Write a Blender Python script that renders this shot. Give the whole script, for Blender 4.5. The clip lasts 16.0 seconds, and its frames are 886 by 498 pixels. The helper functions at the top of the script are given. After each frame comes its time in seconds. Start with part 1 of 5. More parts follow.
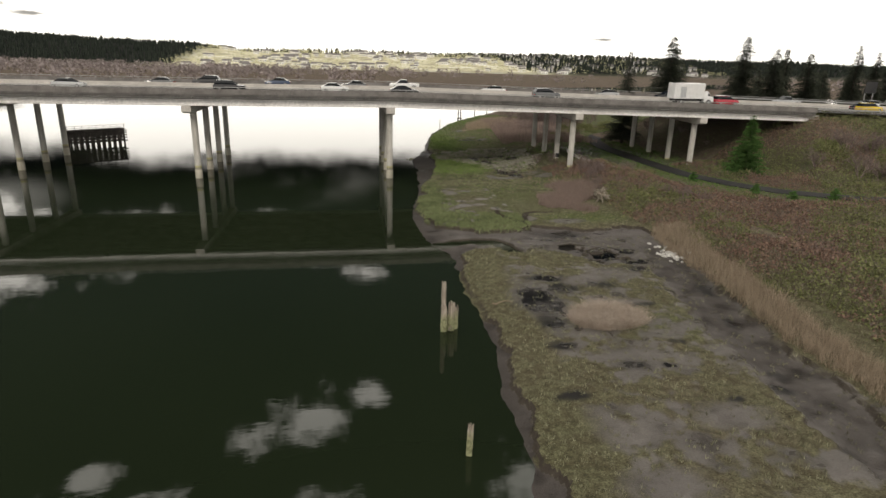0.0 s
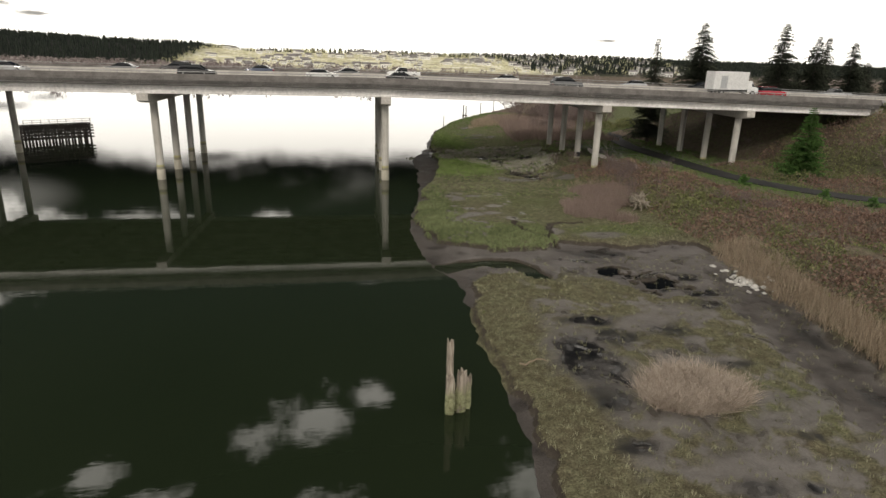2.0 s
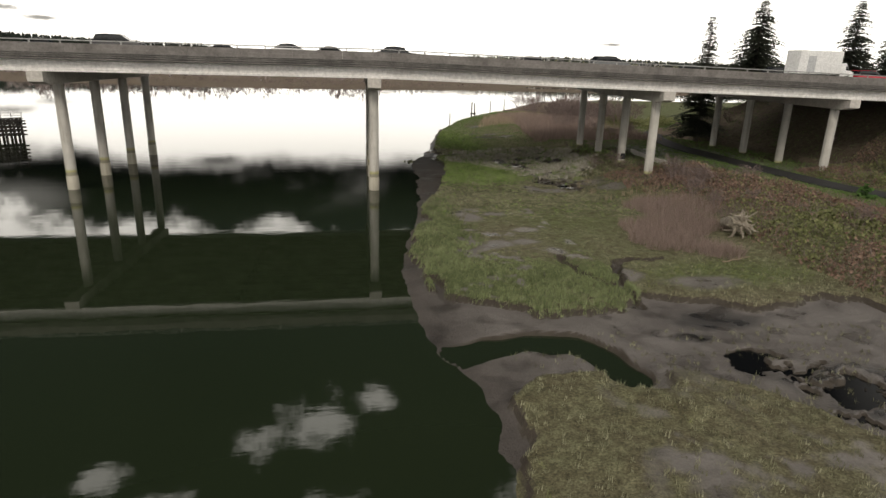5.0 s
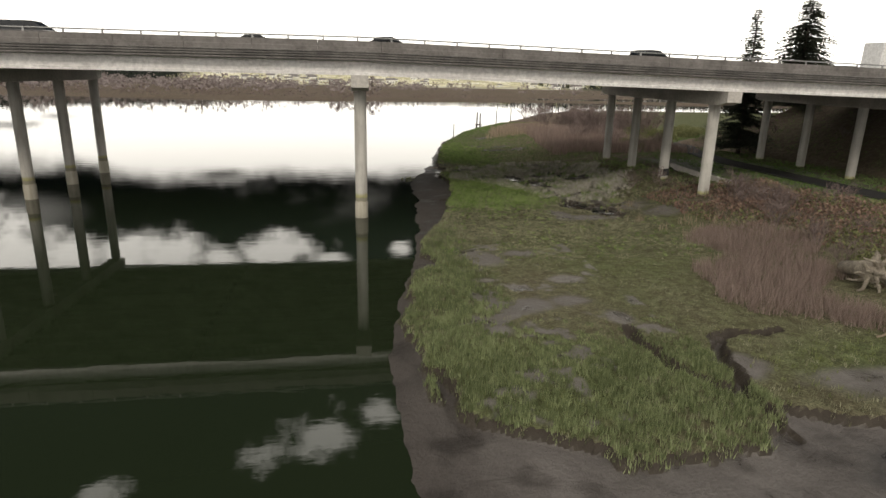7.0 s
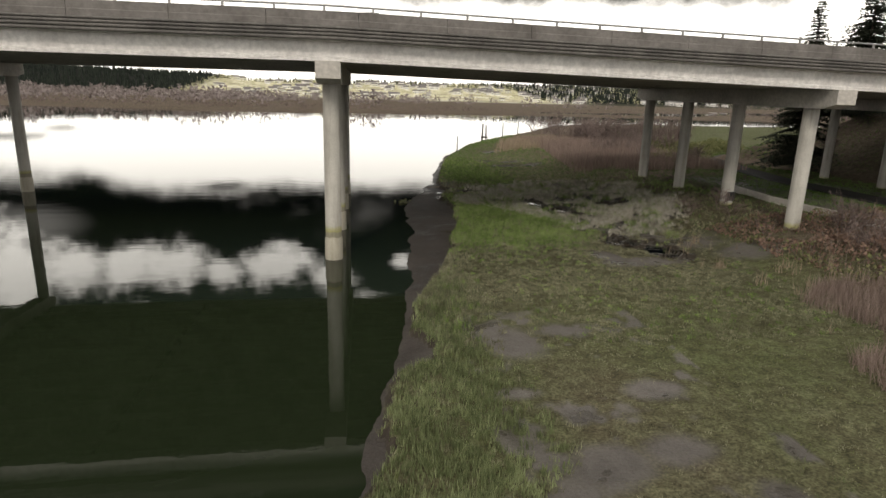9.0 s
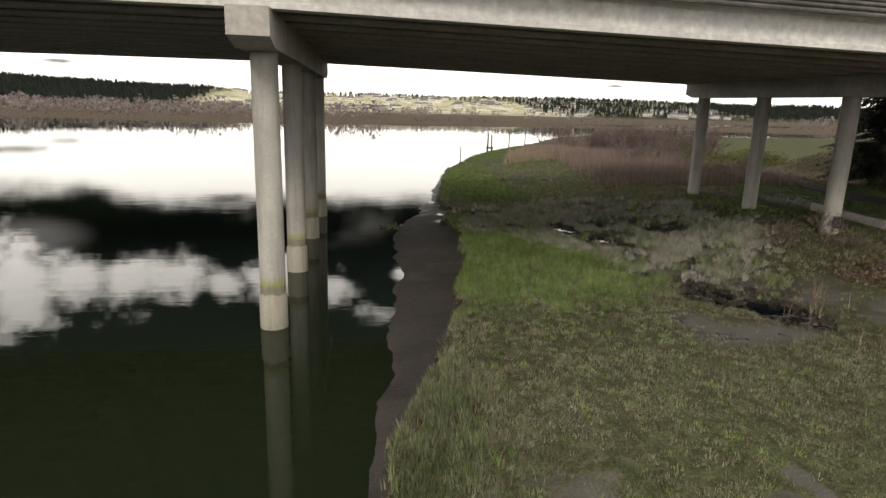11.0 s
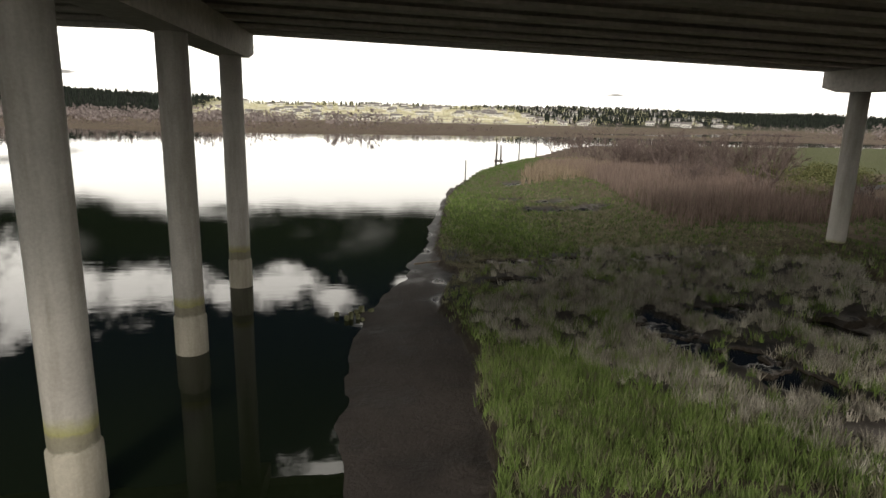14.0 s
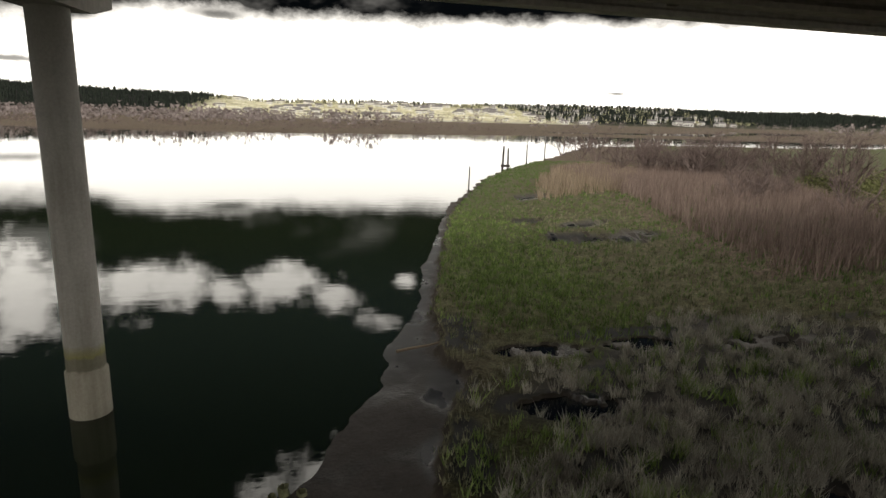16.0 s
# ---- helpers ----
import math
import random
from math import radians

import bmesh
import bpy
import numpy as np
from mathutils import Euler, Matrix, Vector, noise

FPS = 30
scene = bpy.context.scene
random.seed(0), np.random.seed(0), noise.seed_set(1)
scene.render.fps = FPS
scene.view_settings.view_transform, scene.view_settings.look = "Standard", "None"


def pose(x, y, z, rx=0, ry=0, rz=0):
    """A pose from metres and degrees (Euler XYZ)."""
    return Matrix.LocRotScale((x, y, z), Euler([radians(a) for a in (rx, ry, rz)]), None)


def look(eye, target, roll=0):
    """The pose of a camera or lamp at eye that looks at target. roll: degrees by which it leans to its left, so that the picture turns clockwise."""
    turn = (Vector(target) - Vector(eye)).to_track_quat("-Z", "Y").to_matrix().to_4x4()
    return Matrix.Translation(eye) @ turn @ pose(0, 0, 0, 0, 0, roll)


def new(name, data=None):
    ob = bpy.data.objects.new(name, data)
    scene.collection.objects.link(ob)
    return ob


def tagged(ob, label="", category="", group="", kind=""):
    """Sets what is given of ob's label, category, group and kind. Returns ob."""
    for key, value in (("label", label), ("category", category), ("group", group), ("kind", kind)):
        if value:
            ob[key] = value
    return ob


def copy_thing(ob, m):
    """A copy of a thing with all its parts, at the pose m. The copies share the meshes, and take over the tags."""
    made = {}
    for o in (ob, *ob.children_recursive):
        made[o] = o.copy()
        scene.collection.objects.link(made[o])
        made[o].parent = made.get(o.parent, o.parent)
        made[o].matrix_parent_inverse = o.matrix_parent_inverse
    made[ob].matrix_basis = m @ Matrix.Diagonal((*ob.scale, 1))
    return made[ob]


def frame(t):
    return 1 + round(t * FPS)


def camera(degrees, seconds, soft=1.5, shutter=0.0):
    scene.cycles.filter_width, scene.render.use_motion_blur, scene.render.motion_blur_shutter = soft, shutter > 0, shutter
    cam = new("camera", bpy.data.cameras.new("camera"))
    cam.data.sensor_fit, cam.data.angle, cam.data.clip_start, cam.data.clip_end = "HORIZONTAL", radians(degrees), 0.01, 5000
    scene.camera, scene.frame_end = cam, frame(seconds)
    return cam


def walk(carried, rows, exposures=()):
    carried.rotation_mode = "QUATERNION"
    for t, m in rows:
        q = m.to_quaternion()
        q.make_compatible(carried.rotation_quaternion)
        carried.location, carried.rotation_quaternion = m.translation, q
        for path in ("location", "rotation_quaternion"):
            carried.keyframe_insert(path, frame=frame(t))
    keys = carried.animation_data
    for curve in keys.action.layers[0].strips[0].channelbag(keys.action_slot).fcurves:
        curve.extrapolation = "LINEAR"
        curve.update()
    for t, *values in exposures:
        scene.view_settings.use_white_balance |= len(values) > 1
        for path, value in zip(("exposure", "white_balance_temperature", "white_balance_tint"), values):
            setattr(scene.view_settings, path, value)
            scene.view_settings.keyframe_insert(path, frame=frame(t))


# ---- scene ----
cam = camera(73.5, 16.0)
PATH = [
    (0, (-9.112, -94.356, 17.581), (-8.757, -92.478, 16.993), 1.50),
    (0.5, (-8.495, -90.987, 17.003), (-8.143, -89.108, 16.415), 1.51),
    (1, (-7.897, -87.616, 16.411), (-7.548, -85.736, 15.825), 1.53),
    (1.5, (-7.322, -84.229, 15.828), (-6.975, -82.349, 15.241), 1.58),
    (2, (-6.751, -80.817, 15.266), (-6.406, -78.936, 14.680), 1.62),
    (2.5, (-6.178, -77.392, 14.713), (-5.835, -75.510, 14.128), 1.67),
    (3, (-5.612, -73.968, 14.168), (-5.272, -72.086, 13.583), 1.70),
    (3.5, (-5.065, -70.557, 13.643), (-4.727, -68.675, 13.057), 1.74),
    (4, (-4.540, -67.167, 13.138), (-4.204, -65.284, 12.553), 1.80),
    (6.5, (-2.052, -50.902, 11.098), (-1.729, -49.006, 10.552), 1.20),
    (7, (-1.563, -47.483, 10.824), (-1.239, -45.583, 10.289), 1.27),
    (7.5, (-1.046, -44.041, 10.528), (-0.723, -42.138, 10.005), 1.34),
    (8, (-0.497, -40.596, 10.207), (-0.173, -38.690, 9.695), 1.43),
    (8.5, (0.066, -37.232, 9.892), (0.389, -35.323, 9.390), 1.51),
    (9, (0.605, -34.018, 9.611), (0.925, -32.106, 9.119), 1.56),
    (9.2, (0.799, -32.796, 9.508), (1.117, -30.883, 9.020), 1.60),
    (11.3, (3.017, -19.274, 8.254), (3.331, -17.351, 7.805), 1.50),
    (11.5, (3.202, -17.977, 8.222), (3.515, -16.054, 7.774), 1.42),
    (12, (3.685, -14.835, 8.140), (3.996, -12.909, 7.699), 1.31),
    (12.5, (4.179, -11.707, 8.064), (4.489, -9.779, 7.631), 1.29),
    (13, (4.680, -8.563, 8.014), (4.989, -6.634, 7.588), 1.33),
    (13.5, (5.191, -5.434, 8.001), (5.501, -3.504, 7.577), 1.37),
    (14, (5.711, -2.336, 8.013), (6.022, -0.406, 7.590), 1.41),
    (14.5, (6.231, 0.752, 8.045), (6.542, 2.682, 7.620), 1.46),
    (15, (6.735, 3.848, 8.100), (7.046, 5.777, 7.673), 1.53),
    (15.5, (7.218, 6.921, 8.162), (7.529, 8.850, 7.734), 1.55),
    (16, (7.689, 9.944, 8.215), (7.999, 11.873, 7.787), 1.50),
]
# the picture brightens a little under the deck and is slightly warm throughout
walk(cam, [(t, look(eye, target, roll)) for t, eye, target, roll in PATH],
     [(0.0, -0.03, 7000, 11), (9.2, -0.03, 7000, 11), (13.0, 0.10, 7000, 11), (16.0, 0.10, 7000, 11)])


# ---- world and light ----
world = bpy.data.worlds.new("world")
scene.world = world
world.use_nodes = True
SUN_ELEV, SUN_AZ = 32.0, 200.0          # the sun stands behind the camera, a little to its left


CLOUDS = ((-27.5, 14.5, 4.6, 4.6), (-23.5, 14.4, 3.4, 3.0), (-20.0, 15.0, 3.6, 2.4), (-15.8, 15.2, 3.4, 2.6), (-11.5, 15.9, 2.4, 1.5), (-6.6, 15.5, 3.8, 2.3), (-1.8, 16.7, 3.0, 1.6),
          (5.5, 15.4, 1.3, 0.9), (3.2, 19.3, 2.4, 1.1), (-3.0, 32.6, 5.0, 2.2), (-8.5, 33.4, 3.2, 1.8), (2.8, 30.9, 2.8, 1.3), (-25.0, 33.8, 3.4, 1.0), (-19.5, 37.0, 4.0, 1.1), (-3.0, 42.0, 9.0, 3.0),
          (25.0, 37.5, 8.0, 4.0), (38.0, 36.0, 8.0, 4.0))
HOLES = ((-11.1, 8.2, 2.6, 0.45), (-26.0, 3.7, 2.6, 0.32), (-22.6, 3.1, 2.2, 0.25), (24.6, 2.6, 2.0, 0.18),
         (30.5, 25.7, 3.6, 2.2), (26.0, 28.0, 2.6, 1.8))


def world_sky():
    """Broken cloud, each heap at an azimuth and height in degrees, over a bright bank along the horizon."""
    nt = world.node_tree
    nt.nodes.clear()
    n, l = nt.nodes.new, nt.links.new

    def val(op, *args, clamp=False):
        m = n("ShaderNodeMath")
        m.operation, m.use_clamp = op, clamp
        for sock, v in zip(m.inputs, args):
            if isinstance(v, (int, float)):
                sock.default_value = v
            else:
                l(v, sock)
        return m.outputs[0]

    def span(v, a, b, lo=0.0, hi=1.0, kind="SMOOTHSTEP"):
        m = n("ShaderNodeMapRange")
        m.interpolation_type = kind
        for name, x in (("From Min", a), ("From Max", b), ("To Min", lo), ("To Max", hi)):
            m.inputs[name].default_value = x
        l(v, m.inputs["Value"])
        return m.outputs[0]

    out, bg = n("ShaderNodeOutputWorld"), n("ShaderNodeBackground")
    tc, sep = n("ShaderNodeTexCoord"), n("ShaderNodeSeparateXYZ")
    l(tc.outputs["Generated"], sep.inputs[0])
    sx, sy, sz = sep.outputs
    az = val("MULTIPLY", val("ARCTAN2", sx, sy), 57.2958)
    el = val("MULTIPLY", val("ARCSINE", sz), 57.2958)
    comb = n("ShaderNodeCombineXYZ")
    l(az, comb.inputs[0]); l(el, comb.inputs[1])
    sky = n("ShaderNodeTexSky")
    sky.sky_type, sky.sun_disc = "NISHITA", False
    sky.sun_elevation, sky.sun_rotation = radians(SUN_ELEV), radians(SUN_AZ)

    def puffs(scale, detail, rough, dims):
        mp, noi = n("ShaderNodeMapping"), n("ShaderNodeTexNoise")
        mp.inputs["Scale"].default_value = dims
        l(comb.outputs[0], mp.inputs[0]); l(mp.outputs[0], noi.inputs["Vector"])
        noi.inputs["Scale"].default_value, noi.inputs["Detail"].default_value, noi.inputs["Roughness"].default_value = scale, detail, rough
        return val("SUBTRACT", noi.outputs[0], 0.5)

    soft = puffs(0.30, 8, 0.66, (0.65, 1.0, 1.0))
    wisp = puffs(0.10, 5, 0.6, (0.7, 1.3, 1.0))

    def heap(a, e, ra, re):
        sub, mul, ln = n("ShaderNodeVectorMath"), n("ShaderNodeVectorMath"), n("ShaderNodeVectorMath")
        sub.operation, mul.operation, ln.operation = "SUBTRACT", "MULTIPLY", "LENGTH"
        l(comb.outputs[0], sub.inputs[0]); sub.inputs[1].default_value = (a, e, 0)
        l(sub.outputs[0], mul.inputs[0]); mul.inputs[1].default_value = (1 / ra, 1 / re, 0)
        l(mul.outputs[0], ln.inputs[0])
        return ln.outputs["Value"]

    def union(many):
        best = heap(*many[0])
        for h in many[1:]:
            best = val("SMOOTH_MIN", best, heap(*h), 0.5)
        return best

    ragged = val("MULTIPLY", soft, 3.4)
    cloud = span(val("ADD", union(CLOUDS), ragged), 1.10, 0.20)
    hole = span(val("ADD", union(HOLES), val("MULTIPLY", soft, 3.6)), 1.2, 0.2)
    # unseen cloud overhead, south and on both valley sides, added as fill light
    high = span(sz, 0.70, 0.88, 0.0, 0.75)
    south = span(sy, 0.05, -0.55, 0.0, 0.95, "LINEAR")
    flank = span(val("ABSOLUTE", sx), 0.66, 0.84, 0.0, 1.2, "LINEAR")
    # the bank sinks lower to the west
    low = val("ADD", el, span(az, -15.0, -24.0, 0.0, 1.6))
    bank = val("MULTIPLY", span(val("ADD", low, val("MULTIPLY", soft, 3.2)), 9.4, 7.3), 1.9)
    heaps = val("MULTIPLY", cloud, span(el, 17.0, 32.0, 2.2, 3.0, "LINEAR"))
    # thin grey veil in the gap between bank and heaps
    veil = val("MULTIPLY", span(heap(-4.0, 10.3, 13.0, 3.4), 1.0, 0.4), span(wisp, -0.02, 0.14, 0.0, 0.16))
    veil = val("MAXIMUM", veil, val("MULTIPLY", span(heap(-27.0, 10.8, 6.0, 2.2), 1.0, 0.3), 0.30))
    total = val("MAXIMUM", val("MAXIMUM", bank, heaps), veil)
    total = val("MULTIPLY", total, val("SUBTRACT", 1.0, val("MULTIPLY", hole, 0.8)))
    for extra in (high, south, flank):
        total = val("MAXIMUM", total, extra)
    white = n("ShaderNodeVectorMath"); white.operation = "SCALE"
    white.inputs[0].default_value = (1.0, 0.995, 0.965)
    l(total, white.inputs["Scale"])
    blue = n("ShaderNodeVectorMath"); blue.operation = "SCALE"
    l(sky.outputs[0], blue.inputs[0])
    l(val("MULTIPLY", span(el, 10.0, 22.0, 0.06, 1.0), SKY_BLUE), blue.inputs["Scale"])
    tot = n("ShaderNodeVectorMath"); tot.operation = "ADD"
    l(white.outputs[0], tot.inputs[0]); l(blue.outputs[0], tot.inputs[1])
    l(tot.outputs[0], bg.inputs[0])
    l(bg.outputs[0], out.inputs[0])


SKY_BLUE = 0.008
world_sky()
sun = new("sun", bpy.data.lights.new("sun", "SUN"))
sun.data.energy, sun.data.angle, sun.data.color = 1.0, radians(12), (1.0, 0.95, 0.88)
sun.matrix_world = look((0, 0, 80), (80 * math.sin(radians(20)), 80 * math.cos(radians(20)), 80 - 80 * math.tan(radians(SUN_ELEV))))

# ---- materials ----


def mat(name, rough=0.8, metal=0.0, ior=None):
    m = bpy.data.materials.new(name)
    m.use_nodes = True
    p = m.node_tree.nodes["Principled BSDF"]
    p.inputs["Roughness"].default_value, p.inputs["Metallic"].default_value = rough, metal
    if ior:
        p.inputs["IOR"].default_value = ior
    return m, m.node_tree, p


def noise_node(nt, scale, detail=4, rough=0.6, vec=None, dims=(1, 1, 1)):
    n = nt.nodes.new("ShaderNodeTexNoise")
    n.inputs["Scale"].default_value, n.inputs["Detail"].default_value, n.inputs["Roughness"].default_value = scale, detail, rough
    if vec is None:
        vec = nt.nodes.new("ShaderNodeTexCoord").outputs["Object"]
    if dims != (1, 1, 1):
        mp = nt.nodes.new("ShaderNodeMapping")
        mp.inputs["Scale"].default_value = dims
        nt.links.new(vec, mp.inputs[0])
        vec = mp.outputs[0]
    nt.links.new(vec, n.inputs["Vector"])
    return n.outputs[0]


def ramp(nt, fac, stops):
    r = nt.nodes.new("ShaderNodeValToRGB")
    els = r.color_ramp.elements
    while len(els) < len(stops):
        els.new(0.5)
    for e, (p, c) in zip(els, stops):
        e.position, e.color = p, (*c, 1) if len(c) == 3 else c
    nt.links.new(fac, r.inputs[0])
    return r.outputs[0]


def mix(nt, fac, a, b, blend="MIX"):
    m = nt.nodes.new("ShaderNodeMix")
    m.data_type, m.blend_type = "RGBA", blend
    for sock, v in ((m.inputs["Factor"], fac), (m.inputs["A"], a), (m.inputs["B"], b)):
        if isinstance(v, (int, float)):
            sock.default_value = v
        elif isinstance(v, tuple):
            sock.default_value = (*v, 1)
        else:
            nt.links.new(v, sock)
    return m.outputs["Result"]


def bump(nt, p, height, strength, distance):
    b = nt.nodes.new("ShaderNodeBump")
    b.inputs["Strength"].default_value, b.inputs["Distance"].default_value = strength, distance
    nt.links.new(height, b.inputs["Height"])
    nt.links.new(b.outputs[0], p.inputs["Normal"])


def simple(name, col_a, col_b, scale, rough=0.8, metal=0.0, bumps=0.3, dist=0.02, fine=8.0):
    """A plain worn surface: two tones in patches, a finer grain, and relief."""
    m, nt, p = mat(name, rough, metal)
    big, small = noise_node(nt, scale), noise_node(nt, scale * fine, 6)
    c = ramp(nt, big, [(0.35, col_a), (0.65, col_b)])
    c = mix(nt, 0.5, c, ramp(nt, small, [(0.3, (0.55, 0.55, 0.55)), (0.7, (1.25, 1.25, 1.25))]), "MULTIPLY")
    nt.links.new(c, p.inputs["Base Color"])
    if bumps:
        bump(nt, p, small, bumps, dist)
    return m


def island(name, lo, hi, rough=0.9, transl=0.0):
    """Foliage: each leaf or blade gets its own tone between lo and hi."""
    m, nt, p = mat(name, rough)
    g = nt.nodes.new("ShaderNodeNewGeometry")
    c = ramp(nt, g.outputs["Random Per Island"], [(0.0, lo), (1.0, hi)])
    nt.links.new(c, p.inputs["Base Color"])
    p.inputs["Specular IOR Level"].default_value = 0.2
    return m


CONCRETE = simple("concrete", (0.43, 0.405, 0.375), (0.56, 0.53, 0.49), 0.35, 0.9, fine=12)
# daylight on the outer girder faces is put into this paler concrete
GIRDER_LIT = simple("lit_girder_concrete", (0.68, 0.655, 0.635), (0.83, 0.81, 0.79), 0.30, 0.9, fine=12)
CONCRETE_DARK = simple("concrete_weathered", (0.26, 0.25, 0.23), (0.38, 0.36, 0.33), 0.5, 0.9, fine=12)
BARRIER = simple("weathered_barrier_shaded_slab", (0.13, 0.12, 0.112), (0.215, 0.20, 0.19), 0.5, 0.9, fine=10)
PATH_ASPHALT = simple("wet_asphalt", (0.016, 0.016, 0.017), (0.032, 0.032, 0.032), 0.4, 0.8, fine=30)
ASPHALT = simple("asphalt", (0.05, 0.05, 0.052), (0.075, 0.075, 0.075), 0.4, 0.9, fine=30)


def water_material():
    m, nt, p = mat("river_water", 0.02, ior=1.33)
    c = ramp(nt, noise_node(nt, 0.02), [(0.3, (0.0126, 0.0188, 0.0088)), (0.7, (0.0180, 0.0256, 0.0126))])
    nt.links.new(c, p.inputs["Base Color"])
    a = noise_node(nt, 0.9, 3, 0.5, dims=(0.35, 1.0, 1))
    b = noise_node(nt, 4.0, 2, 0.5, dims=(0.5, 1.0, 1))
    add = nt.nodes.new("ShaderNodeMath"); add.operation = "MULTIPLY_ADD"
    nt.links.new(b, add.inputs[0]); add.inputs[1].default_value = 0.15
    nt.links.new(a, add.inputs[2])
    bump(nt, p, add.outputs[0], 0.11, 0.030)
    return m


WATER = water_material()
POOL_WATER, _nt, _p = mat("pool_water", 0.03, ior=1.33)
_nt.links.new(ramp(_nt, noise_node(_nt, 0.5), [(0.3, (0.003, 0.003, 0.0025)), (0.7, (0.007, 0.0065, 0.005))]), _p.inputs["Base Color"])
bump(_nt, _p, noise_node(_nt, 2.5, 2), 0.08, 0.02)

# ---- helpers for building ----


def obj(name, verts, faces, material, parent=None, label="", smooth=False):
    me = bpy.data.meshes.new(name)
    me.from_pydata([tuple(v) for v in verts], [], [tuple(f) for f in faces])
    me.materials.append(material)
    if smooth:
        me.polygons.foreach_set("use_smooth", [True] * len(me.polygons))
    ob = new(name, me)
    if parent is not None:
        ob.parent = parent
    if label:
        ob["label"] = label
    return ob


def part(name, bm, material, parent=None, label="", smooth=False):
    me = bpy.data.meshes.new(name)
    bm.to_mesh(me)
    bm.free()
    me.materials.append(material)
    if smooth:
        me.polygons.foreach_set("use_smooth", [True] * len(me.polygons))
    ob = new(name, me)
    if parent is not None:
        ob.parent = parent
    if label:
        ob["label"] = label
    return ob


def box(bm, x0, x1, y0, y1, z0, z1, bev=0.0):
    r = bmesh.ops.create_cube(bm, size=1)
    for v in r["verts"]:
        v.co = Vector((x0 + (v.co.x + .5) * (x1 - x0), y0 + (v.co.y + .5) * (y1 - y0), z0 + (v.co.z + .5) * (z1 - z0)))
    if bev:
        es = {e for v in r["verts"] for e in v.link_edges}
        bmesh.ops.bevel(bm, geom=list(es), offset=bev, segments=1, affect="EDGES")
    return r["verts"]


def ring_tube(bm, pts, radii, seg=8, cap=True):
    """A tube through pts with a radius at each."""
    rings = []
    for i, (p, r) in enumerate(zip(pts, radii)):
        p = Vector(p)
        d = (Vector(pts[min(i + 1, len(pts) - 1)]) - Vector(pts[max(i - 1, 0)])).normalized()
        q = d.to_track_quat("Z", "Y").to_matrix()
        rings.append([bm.verts.new(p + q @ Vector((r * math.cos(a * math.tau / seg), r * math.sin(a * math.tau / seg), 0))) for a in range(seg)])
    for a, b in zip(rings, rings[1:]):
        for i in range(seg):
            bm.faces.new((a[i], a[(i + 1) % seg], b[(i + 1) % seg], b[i]))
    if cap:
        bm.faces.new(rings[0][::-1])
        bm.faces.new(rings[-1])


def hash2(ix, iy, seed):
    v = np.sin(ix * 127.1 + iy * 311.7 + seed * 74.7) * 43758.5453
    return v - np.floor(v)


def vnoise(x, y, scale, seed=0, octaves=3):
    """Smooth value noise, about -1 to 1."""
    x, y = np.asarray(x, float) / scale, np.asarray(y, float) / scale
    out, amp, tot = 0.0, 1.0, 0.0
    for o in range(octaves):
        ix, iy = np.floor(x), np.floor(y)
        fx, fy = x - ix, y - iy
        fx, fy = fx * fx * (3 - 2 * fx), fy * fy * (3 - 2 * fy)
        w = (np.ptp(ix) + 2) * (np.ptp(iy) + 2) if ix.size else 0
        if 0 < w < ix.size:
            kx, ky = int(ix.min()), int(iy.min())
            tx, ty = np.meshgrid(np.arange(kx, kx + np.ptp(ix) + 2), np.arange(ky, ky + np.ptp(iy) + 2))
            tab = hash2(tx, ty, seed + o)
            jx, jy = ix.astype(np.int64) - kx, iy.astype(np.int64) - ky
            a, b, c, d = tab[jy, jx], tab[jy, jx + 1], tab[jy + 1, jx], tab[jy + 1, jx + 1]
        else:
            a, b = hash2(ix, iy, seed + o), hash2(ix + 1, iy, seed + o)
            c, d = hash2(ix, iy + 1, seed + o), hash2(ix + 1, iy + 1, seed + o)
        out = out + amp * ((a * (1 - fx) + b * fx) * (1 - fy) + (c * (1 - fx) + d * fx) * fy - 0.5) * 2
        tot += amp
        x, y, amp = x * 2.03 + 7.1, y * 2.03 + 3.7, amp * 0.5
    return out / tot


def sstep(a, b, x):
    t = np.clip((x - a) / (b - a), 0, 1)
    return t * t * (3 - 2 * t)


# ---- the ground: one sheet from the river bed to the horizon ----
SHORE_Y = (-400, -120, -72, -63.7, -56.6, -46.9, -42, -39.5, -37, -33.5, -29, -24.8, -20, -16.7, -11.6, -3.3, 0.3, 5, 8.6, 14.8, 21.4, 24, 28, 32, 35, 40, 50, 58, 69, 83, 95, 110, 153, 208, 235, 250)
SHORE_X = (-30, -5, -0.7, 0.4, 1.2, 1.3, 2.0, 1.6, 0.6, 0.4, 0.4, 0.3, 0.9, 1.6, 2.7, 4.0, 4.0, 4.7, 5.2, 5.6, 6.1, 7.2, 8.6, 9.5, 10.6, 11.5, 13.4, 15.2, 17.9, 23.3, 27, 34, 58, 86, 130, 400)
FAR_X = (-4500, -600, -160, -50, 30, 140, 250, 400, 900, 4500)
FAR_Y = (330, 330, 330, 300, 335, 360, 345, 330, 330, 400)
CREEK = ((-2, -37.6), (2, -37.0), (5, -36.4), (7.2, -36.7), (8.0, -38.2), (8.3, -40.0))
CRACK_1 = ((17.6, -25.4), (16.6, -25.8), (15.4, -25.5), (14.2, -25.9), (13.6, -27.0), (13.1, -28.1), (13.0, -29.3), (12.1, -30.4), (12.3, -31.8), (12.4, -33.0))
CRACK_2 = ((10.8, -24.6), (10.5, -25.8), (10.9, -26.9), (10.7, -28.2), (11.3, -29.4), (12.1, -30.4))
